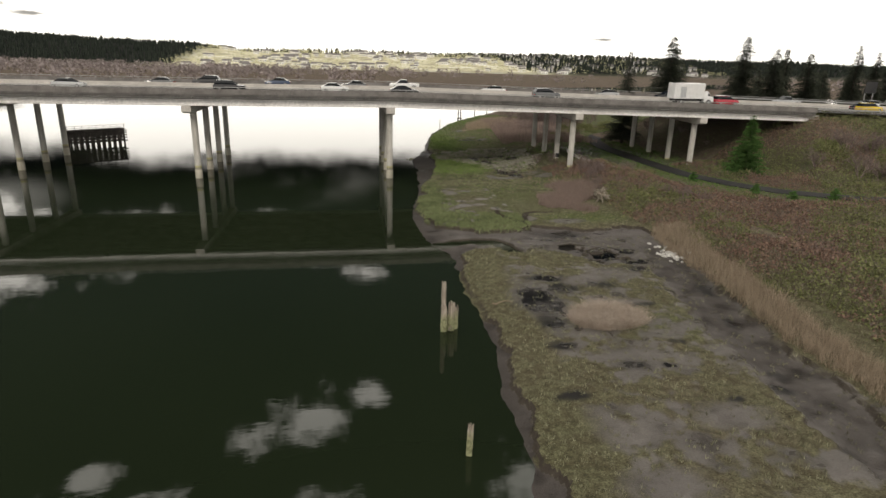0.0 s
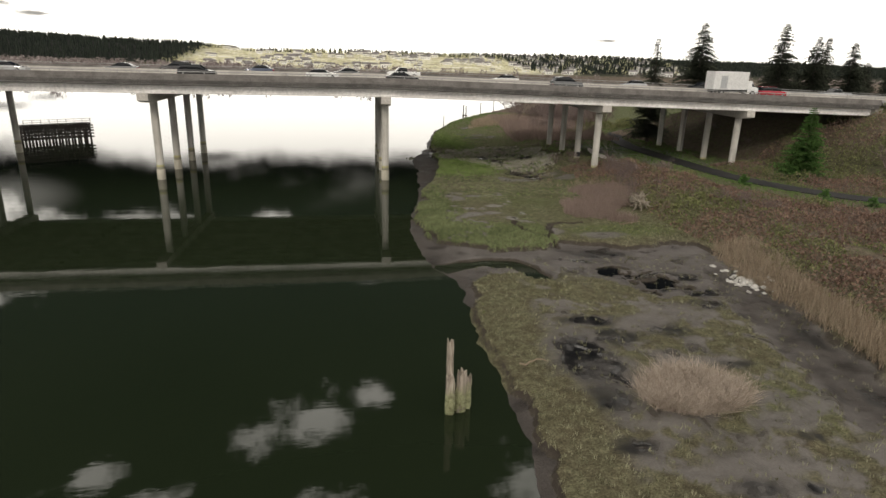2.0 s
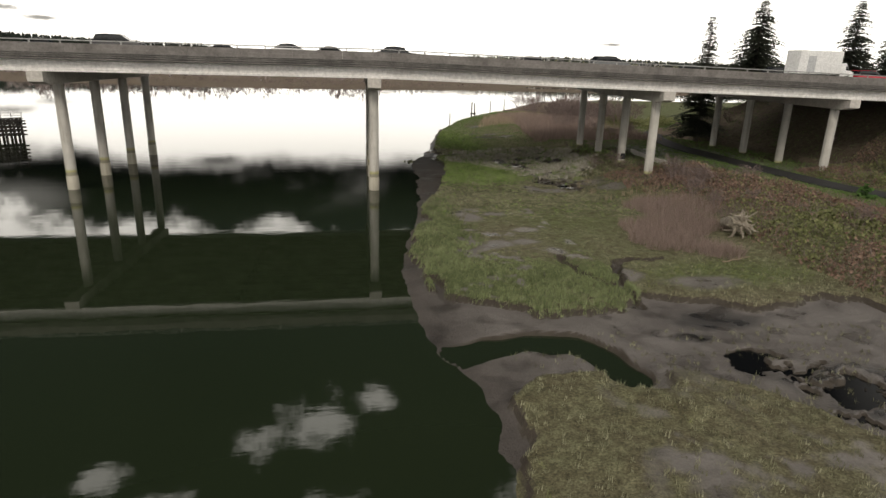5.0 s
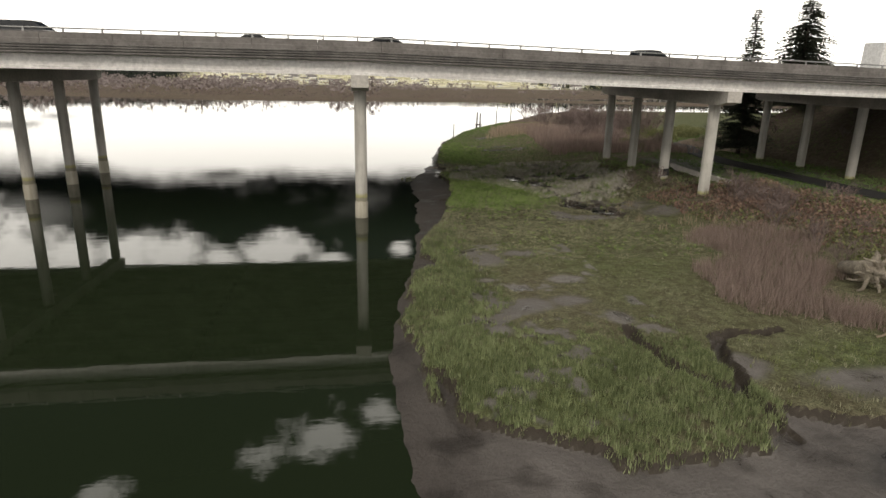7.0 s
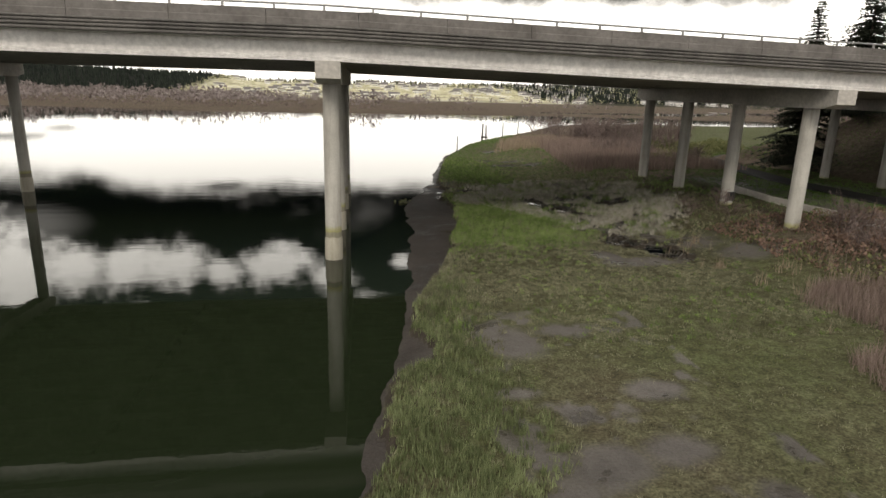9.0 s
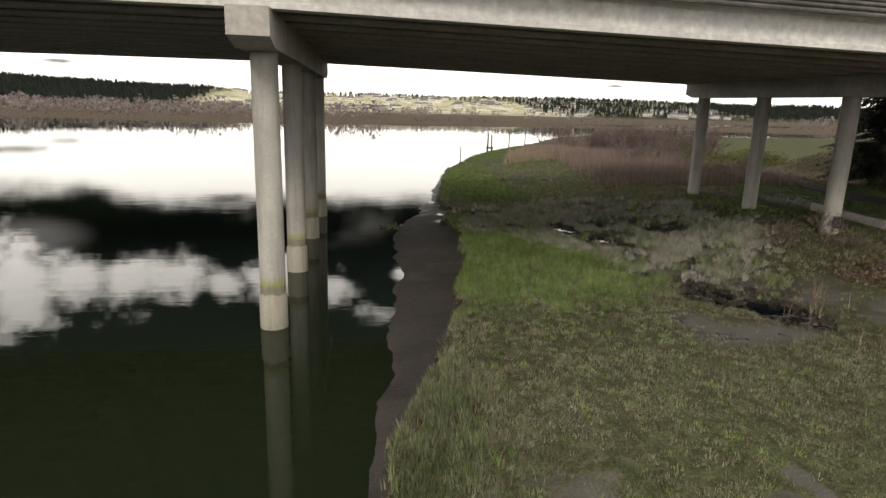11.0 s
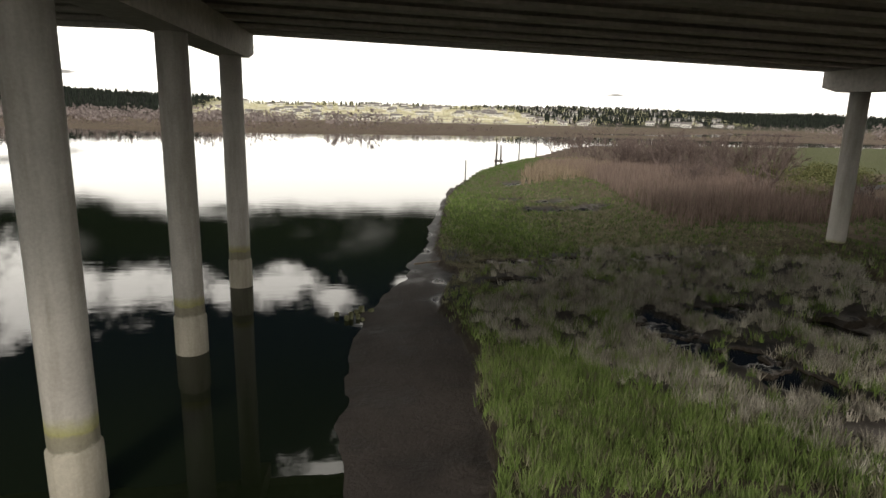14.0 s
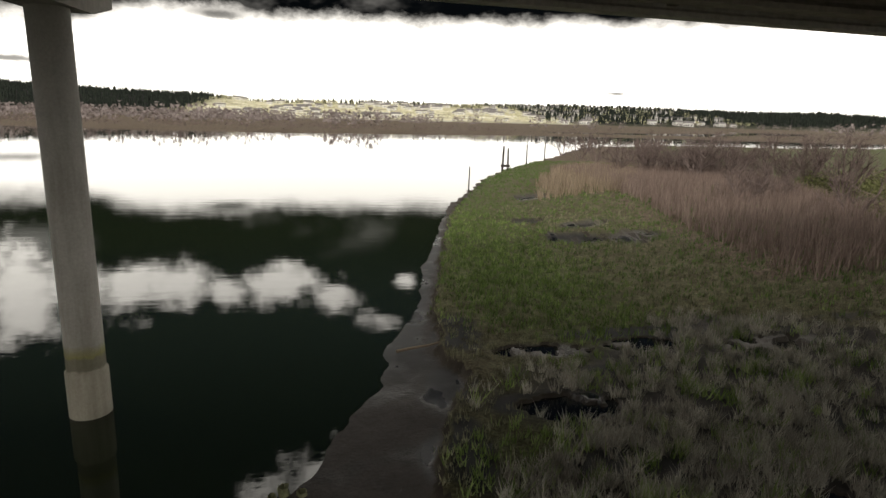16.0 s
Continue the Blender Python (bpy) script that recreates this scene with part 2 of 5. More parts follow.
CRACK_3 = ((1.7, -27.6), (2.0, -28.8), (1.8, -30.0), (2.0, -31.0))
CRACK_4 = ((7.6, 7.9), (9.1, 7.4), (10.1, 8.1), (11.6, 7.5), (13.5, 7.9), (15.2, 7.3), (16.4, 6.2), (17.4, 4.9))
CHANNEL = ((23.5, -41.5), (22.2, -46), (19.6, -55), (18.2, -63), (17.2, -69), (16.5, -78), (15, -100))
REED_BELT = ((27.0, -37.0), (25.6, -44), (24.4, -51), (23.0, -59), (22.0, -66), (21.4, -74), (20.5, -100))
TRAIL = ((110, -40), (72, -30.5), (60, -26.5), (53, -21.5), (49.5, -16.0), (46.9, -8.0), (46.8, 0.0), (47.2, 11.0), (47.8, 24.0), (50.8, 37.0), (55.5, 47.0), (62.0, 54.0), (70.0, 58.0), (90, 66))
POOLS = ((19.0, 2.6, 1.5, 2.3), (20.8, 0.6, 1.4, 3.0), (17.4, 17.2, 1.1, 2.6), (19.1, 13.0, 1.3, 2.0), (24.4, 16.4, 1.8, 1.6), (20.8, 18.6, 1.3, 1.5), (21.2, 7.6, 0.8, 0.7), (17.3, 5.8, 0.7, 0.5),
         (13.8, 24.3, 1.5, 0.9), (14.2, 28.2, 1.7, 0.7), (18.2, 28.5, 1.6, 0.6), (22.4, 28.0, 2.0, 0.7), (22.2, 19.2, 0.7, 0.9),
         (14.7, -39.5, 1.5, 1.3), (16.6, -42.0, 1.8, 1.8), (15.2, -44.4, 0.8, 0.9), (18.2, -43.7, 0.9, 0.5),
         (22.8, 47.8, 2.2, 2.2), (26.2, 46.0, 1.7, 1.9), (24.8, 51.6, 2.0, 1.3), (25.6, 65.6, 1.6, 2.0), (21.5, 54.5, 1.4, 1.1))
FLAT_X = (0, 2.7, 4.9, 5.7, 8, 11, 13.2, 14.8, 16.6, 18.3, 20.8, 23.3, 27)      # the mud flat round the creek: its north and south edges
FLAT_N = (-30, -31.2, -32.6, -33.9, -34.0, -33.4, -31.6, -32.6, -33.2, -34.3, -33.9, -32.9, -34)
FLAT_S = (-40, -40.4, -40.0, -39.7, -40.0, -40.6, -42.6, -45.6, -46.2, -46.6, -45.6, -44.0, -42)
EDGE_Y = (-400, -72, -63.7, -56.6, -54, -52.7, -51, -48.4, -45.3, -43.9, -41.5, -40.2, -39.5, -33.2, -31, -29, -24.6, -23.2, -21.5, -20, -17.5, -15.2, -14.4, -12.7, -11.1, -7.7, -2, 4, 9.8, 13, 15.2, 16.6, 21.4, 23.8, 26.5, 29.5, 34, 47, 59, 90, 400)
EDGE_X = (-28, 0.2, 1.1, 1.9, 0.9, 0.5, 0.9, 0.9, 1.5, 2.8, 2.5, 3.7, 6.0, 6.0, 2.6, 1.3, 1.3, 1.1, 0.8, 1.8, 1.7, 2.2, 3.6, 4.2, 3.2, 3.9, 6.0, 7.7, 8.9, 9.4, 10.0, 9.7, 9.5, 10.2, 11.2, 10.6, 11.2, 13.7, 16.0, 26.2, 400)
PANS = ((6.2, -54.0, 2.6, 5.5), (8.6, -49.3, 2.6, 0.9), (11.8, -49.8, 3.0, 2.0), (14.6, -48.0, 2.2, 1.8), (13.2, -55.0, 2.2, 0.9), (9.0, -63.5, 3.5, 1.3), (13.0, -60.8, 1.6, 1.0),
        (12.0, -38.0, 4.6, 3.2), (18.5, -39.0, 5.0, 3.4), (13.6, -28.6, 1.0, 1.6), (17.5, -30.5, 3.0, 1.3), (7.0, -13.6, 1.4, 1.9), (9.2, -12.4, 1.5, 0.9), (7.4, -21.5, 1.2, 1.1), (9.6, -21.0, 1.3, 0.9), (11.0, -23.4, 0.8, 0.9),
        (5.0, -24.0, 0.7, 1.0), (10.2, -17.6, 1.3, 0.7), (6.0, -17.4, 1.1, 0.5), (19.0, 6.2, 2.0, 1.0), (22.5, 2.0, 4.2, 3.0), (17.5, -2.6, 3.2, 1.4), (25.5, -1.0, 2.4, 2.0), (16.2, -1.2, 1.2, 1.6), (11.0, -70.5, 3.0, 1.6), (5.0, -75.0, 2.5, 1.5), (18.6, 9.4, 1.2, 0.7))


# hollows on the mud where a thin sheet of water stands
WET = ((6.2, -54.4, 1.7, 2.6), (8.4, -49.1, 2.0, 0.6), (9.0, -51.8, 1.3, 1.1), (5.6, -58.0, 1.0, 1.3), (12.8, -51.4, 1.1, 0.9), (17.6, -47.4, 1.2, 0.9), (19.2, -44.9, 1.8, 0.6), (13.6, -55.6, 1.4, 0.5),
       (15.2, -35.2, 2.4, 1.0), (12.8, -36.9, 1.2, 0.5), (17.4, -41.4, 3.2, 1.0), (16.6, -43.6, 1.6, 0.9), (21.6, -52.4, 0.9, 1.2), (4.8, -61.7, 1.2, 0.8), (8.2, -64.7, 0.9, 0.5), (10.7, -65.0, 0.5, 0.4), (13.0, -62.0, 0.5, 0.4),
       (15.9, -68.0, 0.8, 0.5), (17.0, -66.4, 0.7, 0.8), (12.4, -69.0, 0.6, 0.4), (3.4, -67.6, 0.8, 0.5), (9.0, -49.6, 0.8, 0.6), (19.3, -59.0, 0.7, 0.9),
       (18.9, 14.4, 1.9, 1.7), (19.8, 12.4, 1.3, 1.1), (13.2, 24.6, 2.0, 0.8), (17.9, 29.6, 3.4, 0.8), (25.0, 17.2, 2.4, 1.2), (23.0, 20.2, 1.8, 0.9), (14.0, 21.6, 1.6, 0.7), (17.6, 16.8, 0.9, 1.8), (17.2, 13.8, 0.9, 0.7),
       (25.6, 29.0, 2.2, 0.6), (20.6, 11.0, 0.8, 0.6), (21.4, 22.6, 1.8, 0.7), (16.2, 26.4, 2.2, 0.6), (19.0, 2.6, 1.5, 2.1), (20.9, 0.4, 1.4, 2.6), (17.8, 5.6, 0.7, 0.5), (21.2, 7.6, 0.9, 0.6), (20.5, 5.0, 0.7, 0.5),
       (10.3, 22.6, 0.9, 2.0), (10.6, 26.5, 0.9, 2.2), (11.6, 30.5, 1.0, 2.0), (22.8, 47.8, 2.4, 1.8), (26.4, 46.0, 2.0, 1.6), (25.0, 51.6, 2.4, 1.2), (25.6, 65.6, 1.8, 1.8), (21.5, 54.5, 1.6, 1.0))


def line_dist(x, y, pts):
    """Distance to a line of points."""
    best = np.full(np.shape(x), 1e9)
    for (ax, ay), (bx, by) in zip(pts, pts[1:]):
        dx, dy = bx - ax, by - ay
        t = np.clip(((x - ax) * dx + (y - ay) * dy) / (dx * dx + dy * dy), 0, 1)
        best = np.minimum(best, np.hypot(x - ax - t * dx, y - ay - t * dy))
    return best


def spots(x, y, many, soft=0.4):
    """1 in uneven round patches, falling to 0 outside."""
    wob = 0.35 * vnoise(x, y, 2.2, 31, 2) + 0.24 * vnoise(x, y, 0.7, 32, 3)
    best = np.full(np.shape(x), 9.0)
    for cx, cy, rx, ry in many:
        best = np.minimum(best, np.hypot((x - cx) / rx, (y - cy) / ry))
    return 1 - sstep(1.15 - soft, 1.15, best + wob)


def inland(x, y):
    return (x - np.interp(y, SHORE_Y, SHORE_X)) + 0.45 * vnoise(x, y, 3.0, 1) + 0.2 * vnoise(x, y, 0.9, 2)


def far_land(x, y):
    return y - np.interp(x, FAR_X, FAR_Y) + 6 * vnoise(x, y, 40, 13)


def mud_edges(x, y):
    """Mud below the little scarps: the shore, the flat, the creek, the channel and the cracks."""
    e = x - np.interp(y, EDGE_Y, EDGE_X) + np.where(y < -36, 0.75, 0.35) * vnoise(x, y, 1.8, 3) + 0.18 * vnoise(x, y, 0.5, 4)
    m = 1 - sstep(-0.10, 0.10, e)
    w = 0.5 * vnoise(x, y, 1.5, 26) + 0.25 * vnoise(x, y, 0.5, 27)
    m = np.maximum(m, sstep(-0.15, 0.15, np.interp(x, FLAT_X, FLAT_N) - y + w) * sstep(-0.15, 0.15, y - np.interp(x, FLAT_X, FLAT_S) + w) * (x < 25.5))
    wob = 0.5 * vnoise(x, y, 1.6, 33)
    m = np.maximum(m, 1 - sstep(1.2, 1.7, line_dist(x, y, CREEK) + wob))
    m = np.maximum(m, 1 - sstep(1.9, 2.6, line_dist(x, y, CHANNEL) + 2 * wob))
    for c in (CRACK_1, CRACK_2, CRACK_3, CRACK_4):
        m = np.maximum(m, 1 - sstep(0.08, 0.34, line_dist(x, y, c) + 0.35 * wob))
    return m


def mud_mask(x, y):
    """Bare wet mud: 1."""
    s = inland(x, y)
    m = np.maximum(mud_edges(x, y), np.maximum(0.92 * spots(x, y, PANS, 0.75), spots(x, y, POOLS)))
    # scattered bare patches between the tufts of the southern marsh
    bare = 0.9 * sstep(-0.12, 0.30, vnoise(x, y, 2.6, 34) + 0.7 * vnoise(x, y, 0.7, 30)) * (1 - sstep(-46, -38, y)) * sstep(3.2, 5.0, s) * (x < 20)
    bare = np.maximum(bare, 0.9 * sstep(0.16, 0.46, vnoise(x, y, 1.9, 35) + 0.6 * vnoise(x, y, 0.6, 29)) * sstep(-36, -34, y) * (1 - sstep(-12, -7, y)) * sstep(2, 3, s) * (x < 13))
    return np.where(y < 90, np.maximum(m, bare), np.where(y < 240, 1 - sstep(0.6, 0.9, s), 0.0))


def ground_z(x, y):
    x, y = np.asarray(x, float), np.asarray(y, float)
    s = inland(x, y)
    mud = mud_edges(x, y)
    z = -0.25 + 0.12 * np.clip(s, -12, 0) + 0.25 * sstep(-2, 0, s)
    z = z + np.where(s > 0, 0.065 * np.clip(s, 0, 3.5) + 0.32 * (1 - mud) * sstep(0, 0.6, s), 0)
    z = z + 0.05 * vnoise(x, y, 1.3, 5) * sstep(0.6, 1.6, s) * (1 - 0.6 * mud) + 0.08 * vnoise(x, y, 7, 6) * sstep(1, 4, s) + np.where((y < -36) & (y > -80), 0.10, 0.03) * vnoise(x, y, 0.9, 7, 2) * sstep(1.5, 3, s)
    # creeks, cracks and pools lie below the tide
    dig = 0.75 * (1 - sstep(0.35, 1.15, line_dist(x, y, CREEK) + 0.3 * vnoise(x, y, 1.5, 36)))
    for c in (CRACK_1, CRACK_2, CRACK_3, CRACK_4):
        dig = np.maximum(dig, 0.34 * (1 - sstep(0.02, 0.34, line_dist(x + 0.35 * vnoise(x, y, 1.6, 39), y + 0.35 * vnoise(x, y, 1.6, 40), c) + 0.12 * vnoise(x, y, 0.8, 37))))
    dig = np.maximum(dig, 0.12 * (1 - sstep(1.0, 2.4, line_dist(x, y, CHANNEL))))
    cut = z - dig * (s > 0.2)
    deep = line_dist(x, y, CREEK) < 1.6
    z = np.where(deep, cut, np.maximum(cut, np.minimum(z, 0.04)))
    pool = spots(x, y, POOLS) * sstep(-0.32, -0.12, vnoise(x, y, 0.9, 38))
    z = np.where(pool > 0, np.maximum(z, 0.06), z)
    # the land rises to the east
    rise = sstep(23, 33.5, x + 1.5 * vnoise(x, y, 10, 8) + 0.03 * y)
    z = z + (1.35 * rise + 0.25 * rise * vnoise(x, y, 5, 9)) * sstep(1, 5, s) * (1 - sstep(60, 110, y))
    z = z - 0.22 * sstep(0.25, 0.7, pool)
    tr = line_dist(x, y, TRAIL)
    z = np.where(tr < 4.5, z + (1.75 - z) * (1 - sstep(1.8, 4.5, tr)), z)
    # highway embankment behind the last bent
    dy = np.maximum(np.maximum(-0.5 - y, y - 31.0), 0)
    top = np.interp(x, (40, 70, 110, 200, 400), (9.9, 10.9, 9.9, 9.2, 9.0)) + CROSS * np.clip(y, 0, 30)
    emb = np.minimum(top - 0.47 * dy, 1.5 + 0.62 * (x + 0.09 * y - 59.5)) + 0.5 * vnoise(x, y, 6, 11) * sstep(0.5, 4, dy)
    z = np.maximum(z, np.where((x > 50) & (y < 120), emb, -99))
    # far bank
    f = far_land(x, y)
    zf = np.where(f > 0, 0.25 + 0.9 * sstep(0, 25, f) + 0.3 * vnoise(x, y, 30, 14), -1.2)
    hill = sstep(1700, 2600, y + 0.10 * np.abs(x)) * (np.interp(x, (-2500, -1200, -300, 400, 1200, 2500), (120, 90, 52, 58, 62, 45)) + 10 * vnoise(x, y, 500, 15))
    near = np.where((y < 250) & (s > 0), np.minimum(z, 0.9), -1.2)
    z = np.where(y > 240, np.where(f > 0, zf + hill, near), z)
    # a second arm of the river on the far flats
    z = np.where((y > 400) & (line_dist(x, y, ARM) < 46 + 8 * vnoise(x, y, 60, 16)), -0.8, z)
    return z


ARM = ((175, 452), (270, 462), (310, 525), (440, 585), (600, 820))
CROSS = 0.45 / 29.0          # the deck leans: its far side lies higher


def zones(x, y):
    """Weights of mud, fresh green, dry brown and grey reed over the ground."""
    s = inland(x, y)
    mud = mud_mask(x, y)
    n1, n2 = vnoise(x, y, 9, 41), vnoise(x, y, 2.5, 42)
    green = 0.34 + 0.45 * n1 + 0.25 * n2
    for cx, cy, rx, ry, w in ((5.6, -28.6, 4.6, 3.6, 1.0), (20.5, -29, 5, 2.2, 0.9), (12.0, 7.0, 4.6, 6.5, 1.2), (10.5, 15.0, 2.2, 4.0, 0.9), (5.5, -16, 1.6, 6, 0.5), (14, -15, 4, 8, 0.45), (15.5, 45, 4, 14, 0.7), (14, -59.5, 3, 2.4, 0.8), (24, -8, 6, 8, 0.4),
                              (38, -12, 6, 12, 0.6), (36, 14, 5, 12, 0.6), (18, -12, 6, 8, 0.3), (28, 2, 4, 5, 0.3)):
        green = green + w * np.exp(-((x - cx) / rx) ** 2 - ((y - cy) / ry) ** 2)
    field = (x > 58 + 0.30 * (y - 57)) & (y > 78 + 4 * n1) & (y < 330)
    green = np.where(field, 1.0 + 0.3 * n1, green)
    dry = sstep(24, 34, x + 4 * n1) * 0.75 * (1 - sstep(70, 90, x)) + 0.25 * n2
    dry = np.maximum(dry, np.where((y > 34) & (x > 27 + 0.12 * (y - 34)), 0.95, 0))
    dry = np.where(y > 240, np.where(y < 1700, 0.9 + 0.1 * n1, 0.12), dry)
    dry = np.where(field, 0.05 + 0.3 * n1, dry)
    green = np.where(y > 1700, 0.75 + 0.4 * vnoise(x, y, 150, 43), np.where((y > 240) & ~field, 0.15, green))
    grey = 1 - sstep(0.85, 1.05, np.hypot((x - 20.0) / 10.0, (y - 17.5) / 13.0) + 0.25 * n2)
    grey = grey * sstep(0, 1.6, x + 1.2 * n2 - np.interp(y, (4, 7, 11.5, 15.5, 18, 32), (17.0, 16.2, 14.6, 10.8, 9.3, 9.5)))
    slope = sstep(26, 31, x + 3 * n1) * (1 - sstep(2, 8, y))
    tone = vnoise(x, y, 8, 76) + 0.5 * vnoise(x, y, 1.5, 77)
    green = green + slope * 0.6 * sstep(-0.1, 0.2, tone)
    dry = dry * (1 - 0.75 * slope * sstep(-0.1, 0.2, tone))
    green = np.where((y < -36) & (x < 26), green * 0.62 + 0.05, green)
    # bare gravel under the deck, beside the path
    mud = np.maximum(mud, 0.85 * sstep(36, 38, x + n2) * (1 - sstep(51, 53, x + n2)) * sstep(1, 4, y + n1) * (1 - sstep(24, 28, y)))
    return mud, np.clip(green, 0, 1), np.clip(dry, 0, 1), np.clip(grey, 0, 1)


def axis(lo, hi, fine_lo, fine_hi, step, grow=1.12):
    v = list(np.arange(fine_lo, fine_hi + 1e-6, step))
    d = step
    while v[-1] < hi:
        d = min(d * grow, 160)
        v.append(v[-1] + d)
    d = step
    while v[0] > lo:
        d = min(d * grow, 160)
        v.insert(0, v[0] - d)
    return np.array(v)


def ground_material():
    m, nt, p = mat("marsh_soil", 0.9)
    at = nt.nodes.new("ShaderNodeAttribute")
    at.attribute_name = "zone"
    sp = nt.nodes.new("ShaderNodeSeparateColor")
    nt.links.new(at.outputs["Color"], sp.inputs[0])
    n_a, n_b, n_c = noise_node(nt, 0.35, 5), noise_node(nt, 2.2, 6), noise_node(nt, 11, 6)
    mudc = ramp(nt, n_a, [(0.3, (0.138, 0.126, 0.119)), (0.7, (0.205, 0.189, 0.179))])
    mudc = mix(nt, 0.55, mudc, ramp(nt, n_c, [(0.3, (0.6, 0.58, 0.55)), (0.7, (1.2, 1.2, 1.2))]), "MULTIPLY")
    olive = ramp(nt, n_b, [(0.3, (0.100, 0.088, 0.060)), (0.7, (0.195, 0.174, 0.120))])
    fresh = ramp(nt, n_b, [(0.3, (0.076, 0.094, 0.040)), (0.7, (0.150, 0.172, 0.080))])
    brown = ramp(nt, n_b, [(0.3, (0.125, 0.095, 0.075)), (0.7, (0.215, 0.170, 0.140))])
    veg = mix(nt, sp.outputs["Green"], olive, fresh)
    veg = mix(nt, sp.outputs["Blue"], veg, brown)
    grain = ramp(nt, n_c, [(0.32, (0.26, 0.25, 0.23)), (0.68, (1.35, 1.35, 1.32))])
    veg = mix(nt, 0.85, veg, grain, "MULTIPLY")
    veg = mix(nt, 0.6, veg, ramp(nt, noise_node(nt, 1.1, 5, 0.65), [(0.35, (0.75, 0.66, 0.62)), (0.65, (1.2, 1.25, 1.15))]), "MULTIPLY")
    at2 = nt.nodes.new("ShaderNodeAttribute")
    at2.attribute_name = "zone_wet"
    sp2 = nt.nodes.new("ShaderNodeSeparateColor")
    nt.links.new(at2.outputs["Color"], sp2.inputs[0])
    # the sun patch on the town hillside is put into this ground colour
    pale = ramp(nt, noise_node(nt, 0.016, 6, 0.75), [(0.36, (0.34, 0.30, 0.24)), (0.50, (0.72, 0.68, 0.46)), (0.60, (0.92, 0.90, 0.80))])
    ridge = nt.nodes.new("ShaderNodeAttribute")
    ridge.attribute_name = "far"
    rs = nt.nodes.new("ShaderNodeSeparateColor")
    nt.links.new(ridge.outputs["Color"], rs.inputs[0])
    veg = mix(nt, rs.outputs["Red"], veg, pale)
    veg = mix(nt, rs.outputs["Green"], veg, (0.012, 0.014, 0.011))
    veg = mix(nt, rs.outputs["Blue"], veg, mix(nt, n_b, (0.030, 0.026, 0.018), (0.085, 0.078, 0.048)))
    silt = ramp(nt, n_b, [(0.3, (0.048, 0.044, 0.041)), (0.7, (0.105, 0.097, 0.091))])
    veg = mix(nt, sp2.outputs["Green"], veg, silt)
    film = noise_node(nt, 0.55, 4, 0.5)
    soak = ramp(nt, film, [(0.50, (0, 0, 0)), (0.64, (1, 1, 1))])
    mudc = mix(nt, soak, mudc, mix(nt, 1.0, mudc, (0.50, 0.49, 0.48), "MULTIPLY"))
    mudc = mix(nt, sp2.outputs["Red"], mudc, mix(nt, 1.0, mudc, (0.46, 0.44, 0.425), "MULTIPLY"))
    soil = mix(nt, sp.outputs["Red"], veg, mudc)
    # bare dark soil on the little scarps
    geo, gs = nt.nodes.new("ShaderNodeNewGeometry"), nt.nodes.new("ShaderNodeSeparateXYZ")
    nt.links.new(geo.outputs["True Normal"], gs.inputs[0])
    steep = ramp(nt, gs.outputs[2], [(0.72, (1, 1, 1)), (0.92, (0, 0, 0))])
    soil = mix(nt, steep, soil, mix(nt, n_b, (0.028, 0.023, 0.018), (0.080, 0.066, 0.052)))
    # standing water; the dark sky it mirrors is put into a black base
    soil = mix(nt, sp2.outputs["Blue"], soil, (0.012, 0.011, 0.010))
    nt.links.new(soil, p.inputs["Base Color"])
    # wet mud shines
    wet = nt.nodes.new("ShaderNodeMapRange")
    wet.inputs["From Min"].default_value, wet.inputs["From Max"].default_value = 0.0, 1.0
    wet.inputs["To Min"].default_value, wet.inputs["To Max"].default_value = 0.95, 0.42
    nt.links.new(sp.outputs["Red"], wet.inputs["Value"])
    # where a film of water stands on it, it mirrors the sky
    dry_r = nt.nodes.new("ShaderNodeMath"); dry_r.operation = "MULTIPLY"
    nt.links.new(soak, dry_r.inputs[0]); nt.links.new(sp.outputs["Red"], dry_r.inputs[1])
    low = nt.nodes.new("ShaderNodeMath"); low.operation = "MULTIPLY_ADD"
    nt.links.new(dry_r.outputs[0], low.inputs[0]); low.inputs[1].default_value = -0.27
    nt.links.new(wet.outputs[0], low.inputs[2])
    shelf = nt.nodes.new("ShaderNodeMath"); shelf.operation = "MULTIPLY_ADD"
    nt.links.new(sp2.outputs["Red"], shelf.inputs[0]); shelf.inputs[1].default_value = 0.35
    nt.links.new(low.outputs[0], shelf.inputs[2])
    sheen = nt.nodes.new("ShaderNodeMapRange")
    sheen.inputs["To Min"].default_value, sheen.inputs["To Max"].default_value = 0.22, 0.42
    nt.links.new(sp2.outputs["Blue"], sheen.inputs["Value"]); nt.links.new(sheen.outputs[0], p.inputs["Specular IOR Level"])
    shelf.use_clamp = True
    slick = nt.nodes.new("ShaderNodeMath"); slick.operation = "MULTIPLY_ADD"; slick.use_clamp = True
    nt.links.new(sp2.outputs["Blue"], slick.inputs[0]); slick.inputs[1].default_value = -0.33
    nt.links.new(shelf.outputs[0], slick.inputs[2])
    nt.links.new(slick.outputs[0], p.inputs["Roughness"])
    add = nt.nodes.new("ShaderNodeMath"); add.operation = "MULTIPLY_ADD"
    nt.links.new(n_c, add.inputs[0]); add.inputs[1].default_value = 0.4
    nt.links.new(n_b, add.inputs[2])
    bump(nt, p, add.outputs[0], 0.8, 0.14)
    flat = nt.nodes.new("ShaderNodeMapRange")
    flat.inputs["To Min"].default_value, flat.inputs["To Max"].default_value = 0.8, 0.03
    nt.links.new(sp2.outputs["Blue"], flat.inputs["Value"])
    nt.links.new(flat.outputs[0], p.inputs["Normal"].links[0].from_node.inputs["Strength"])
    return m


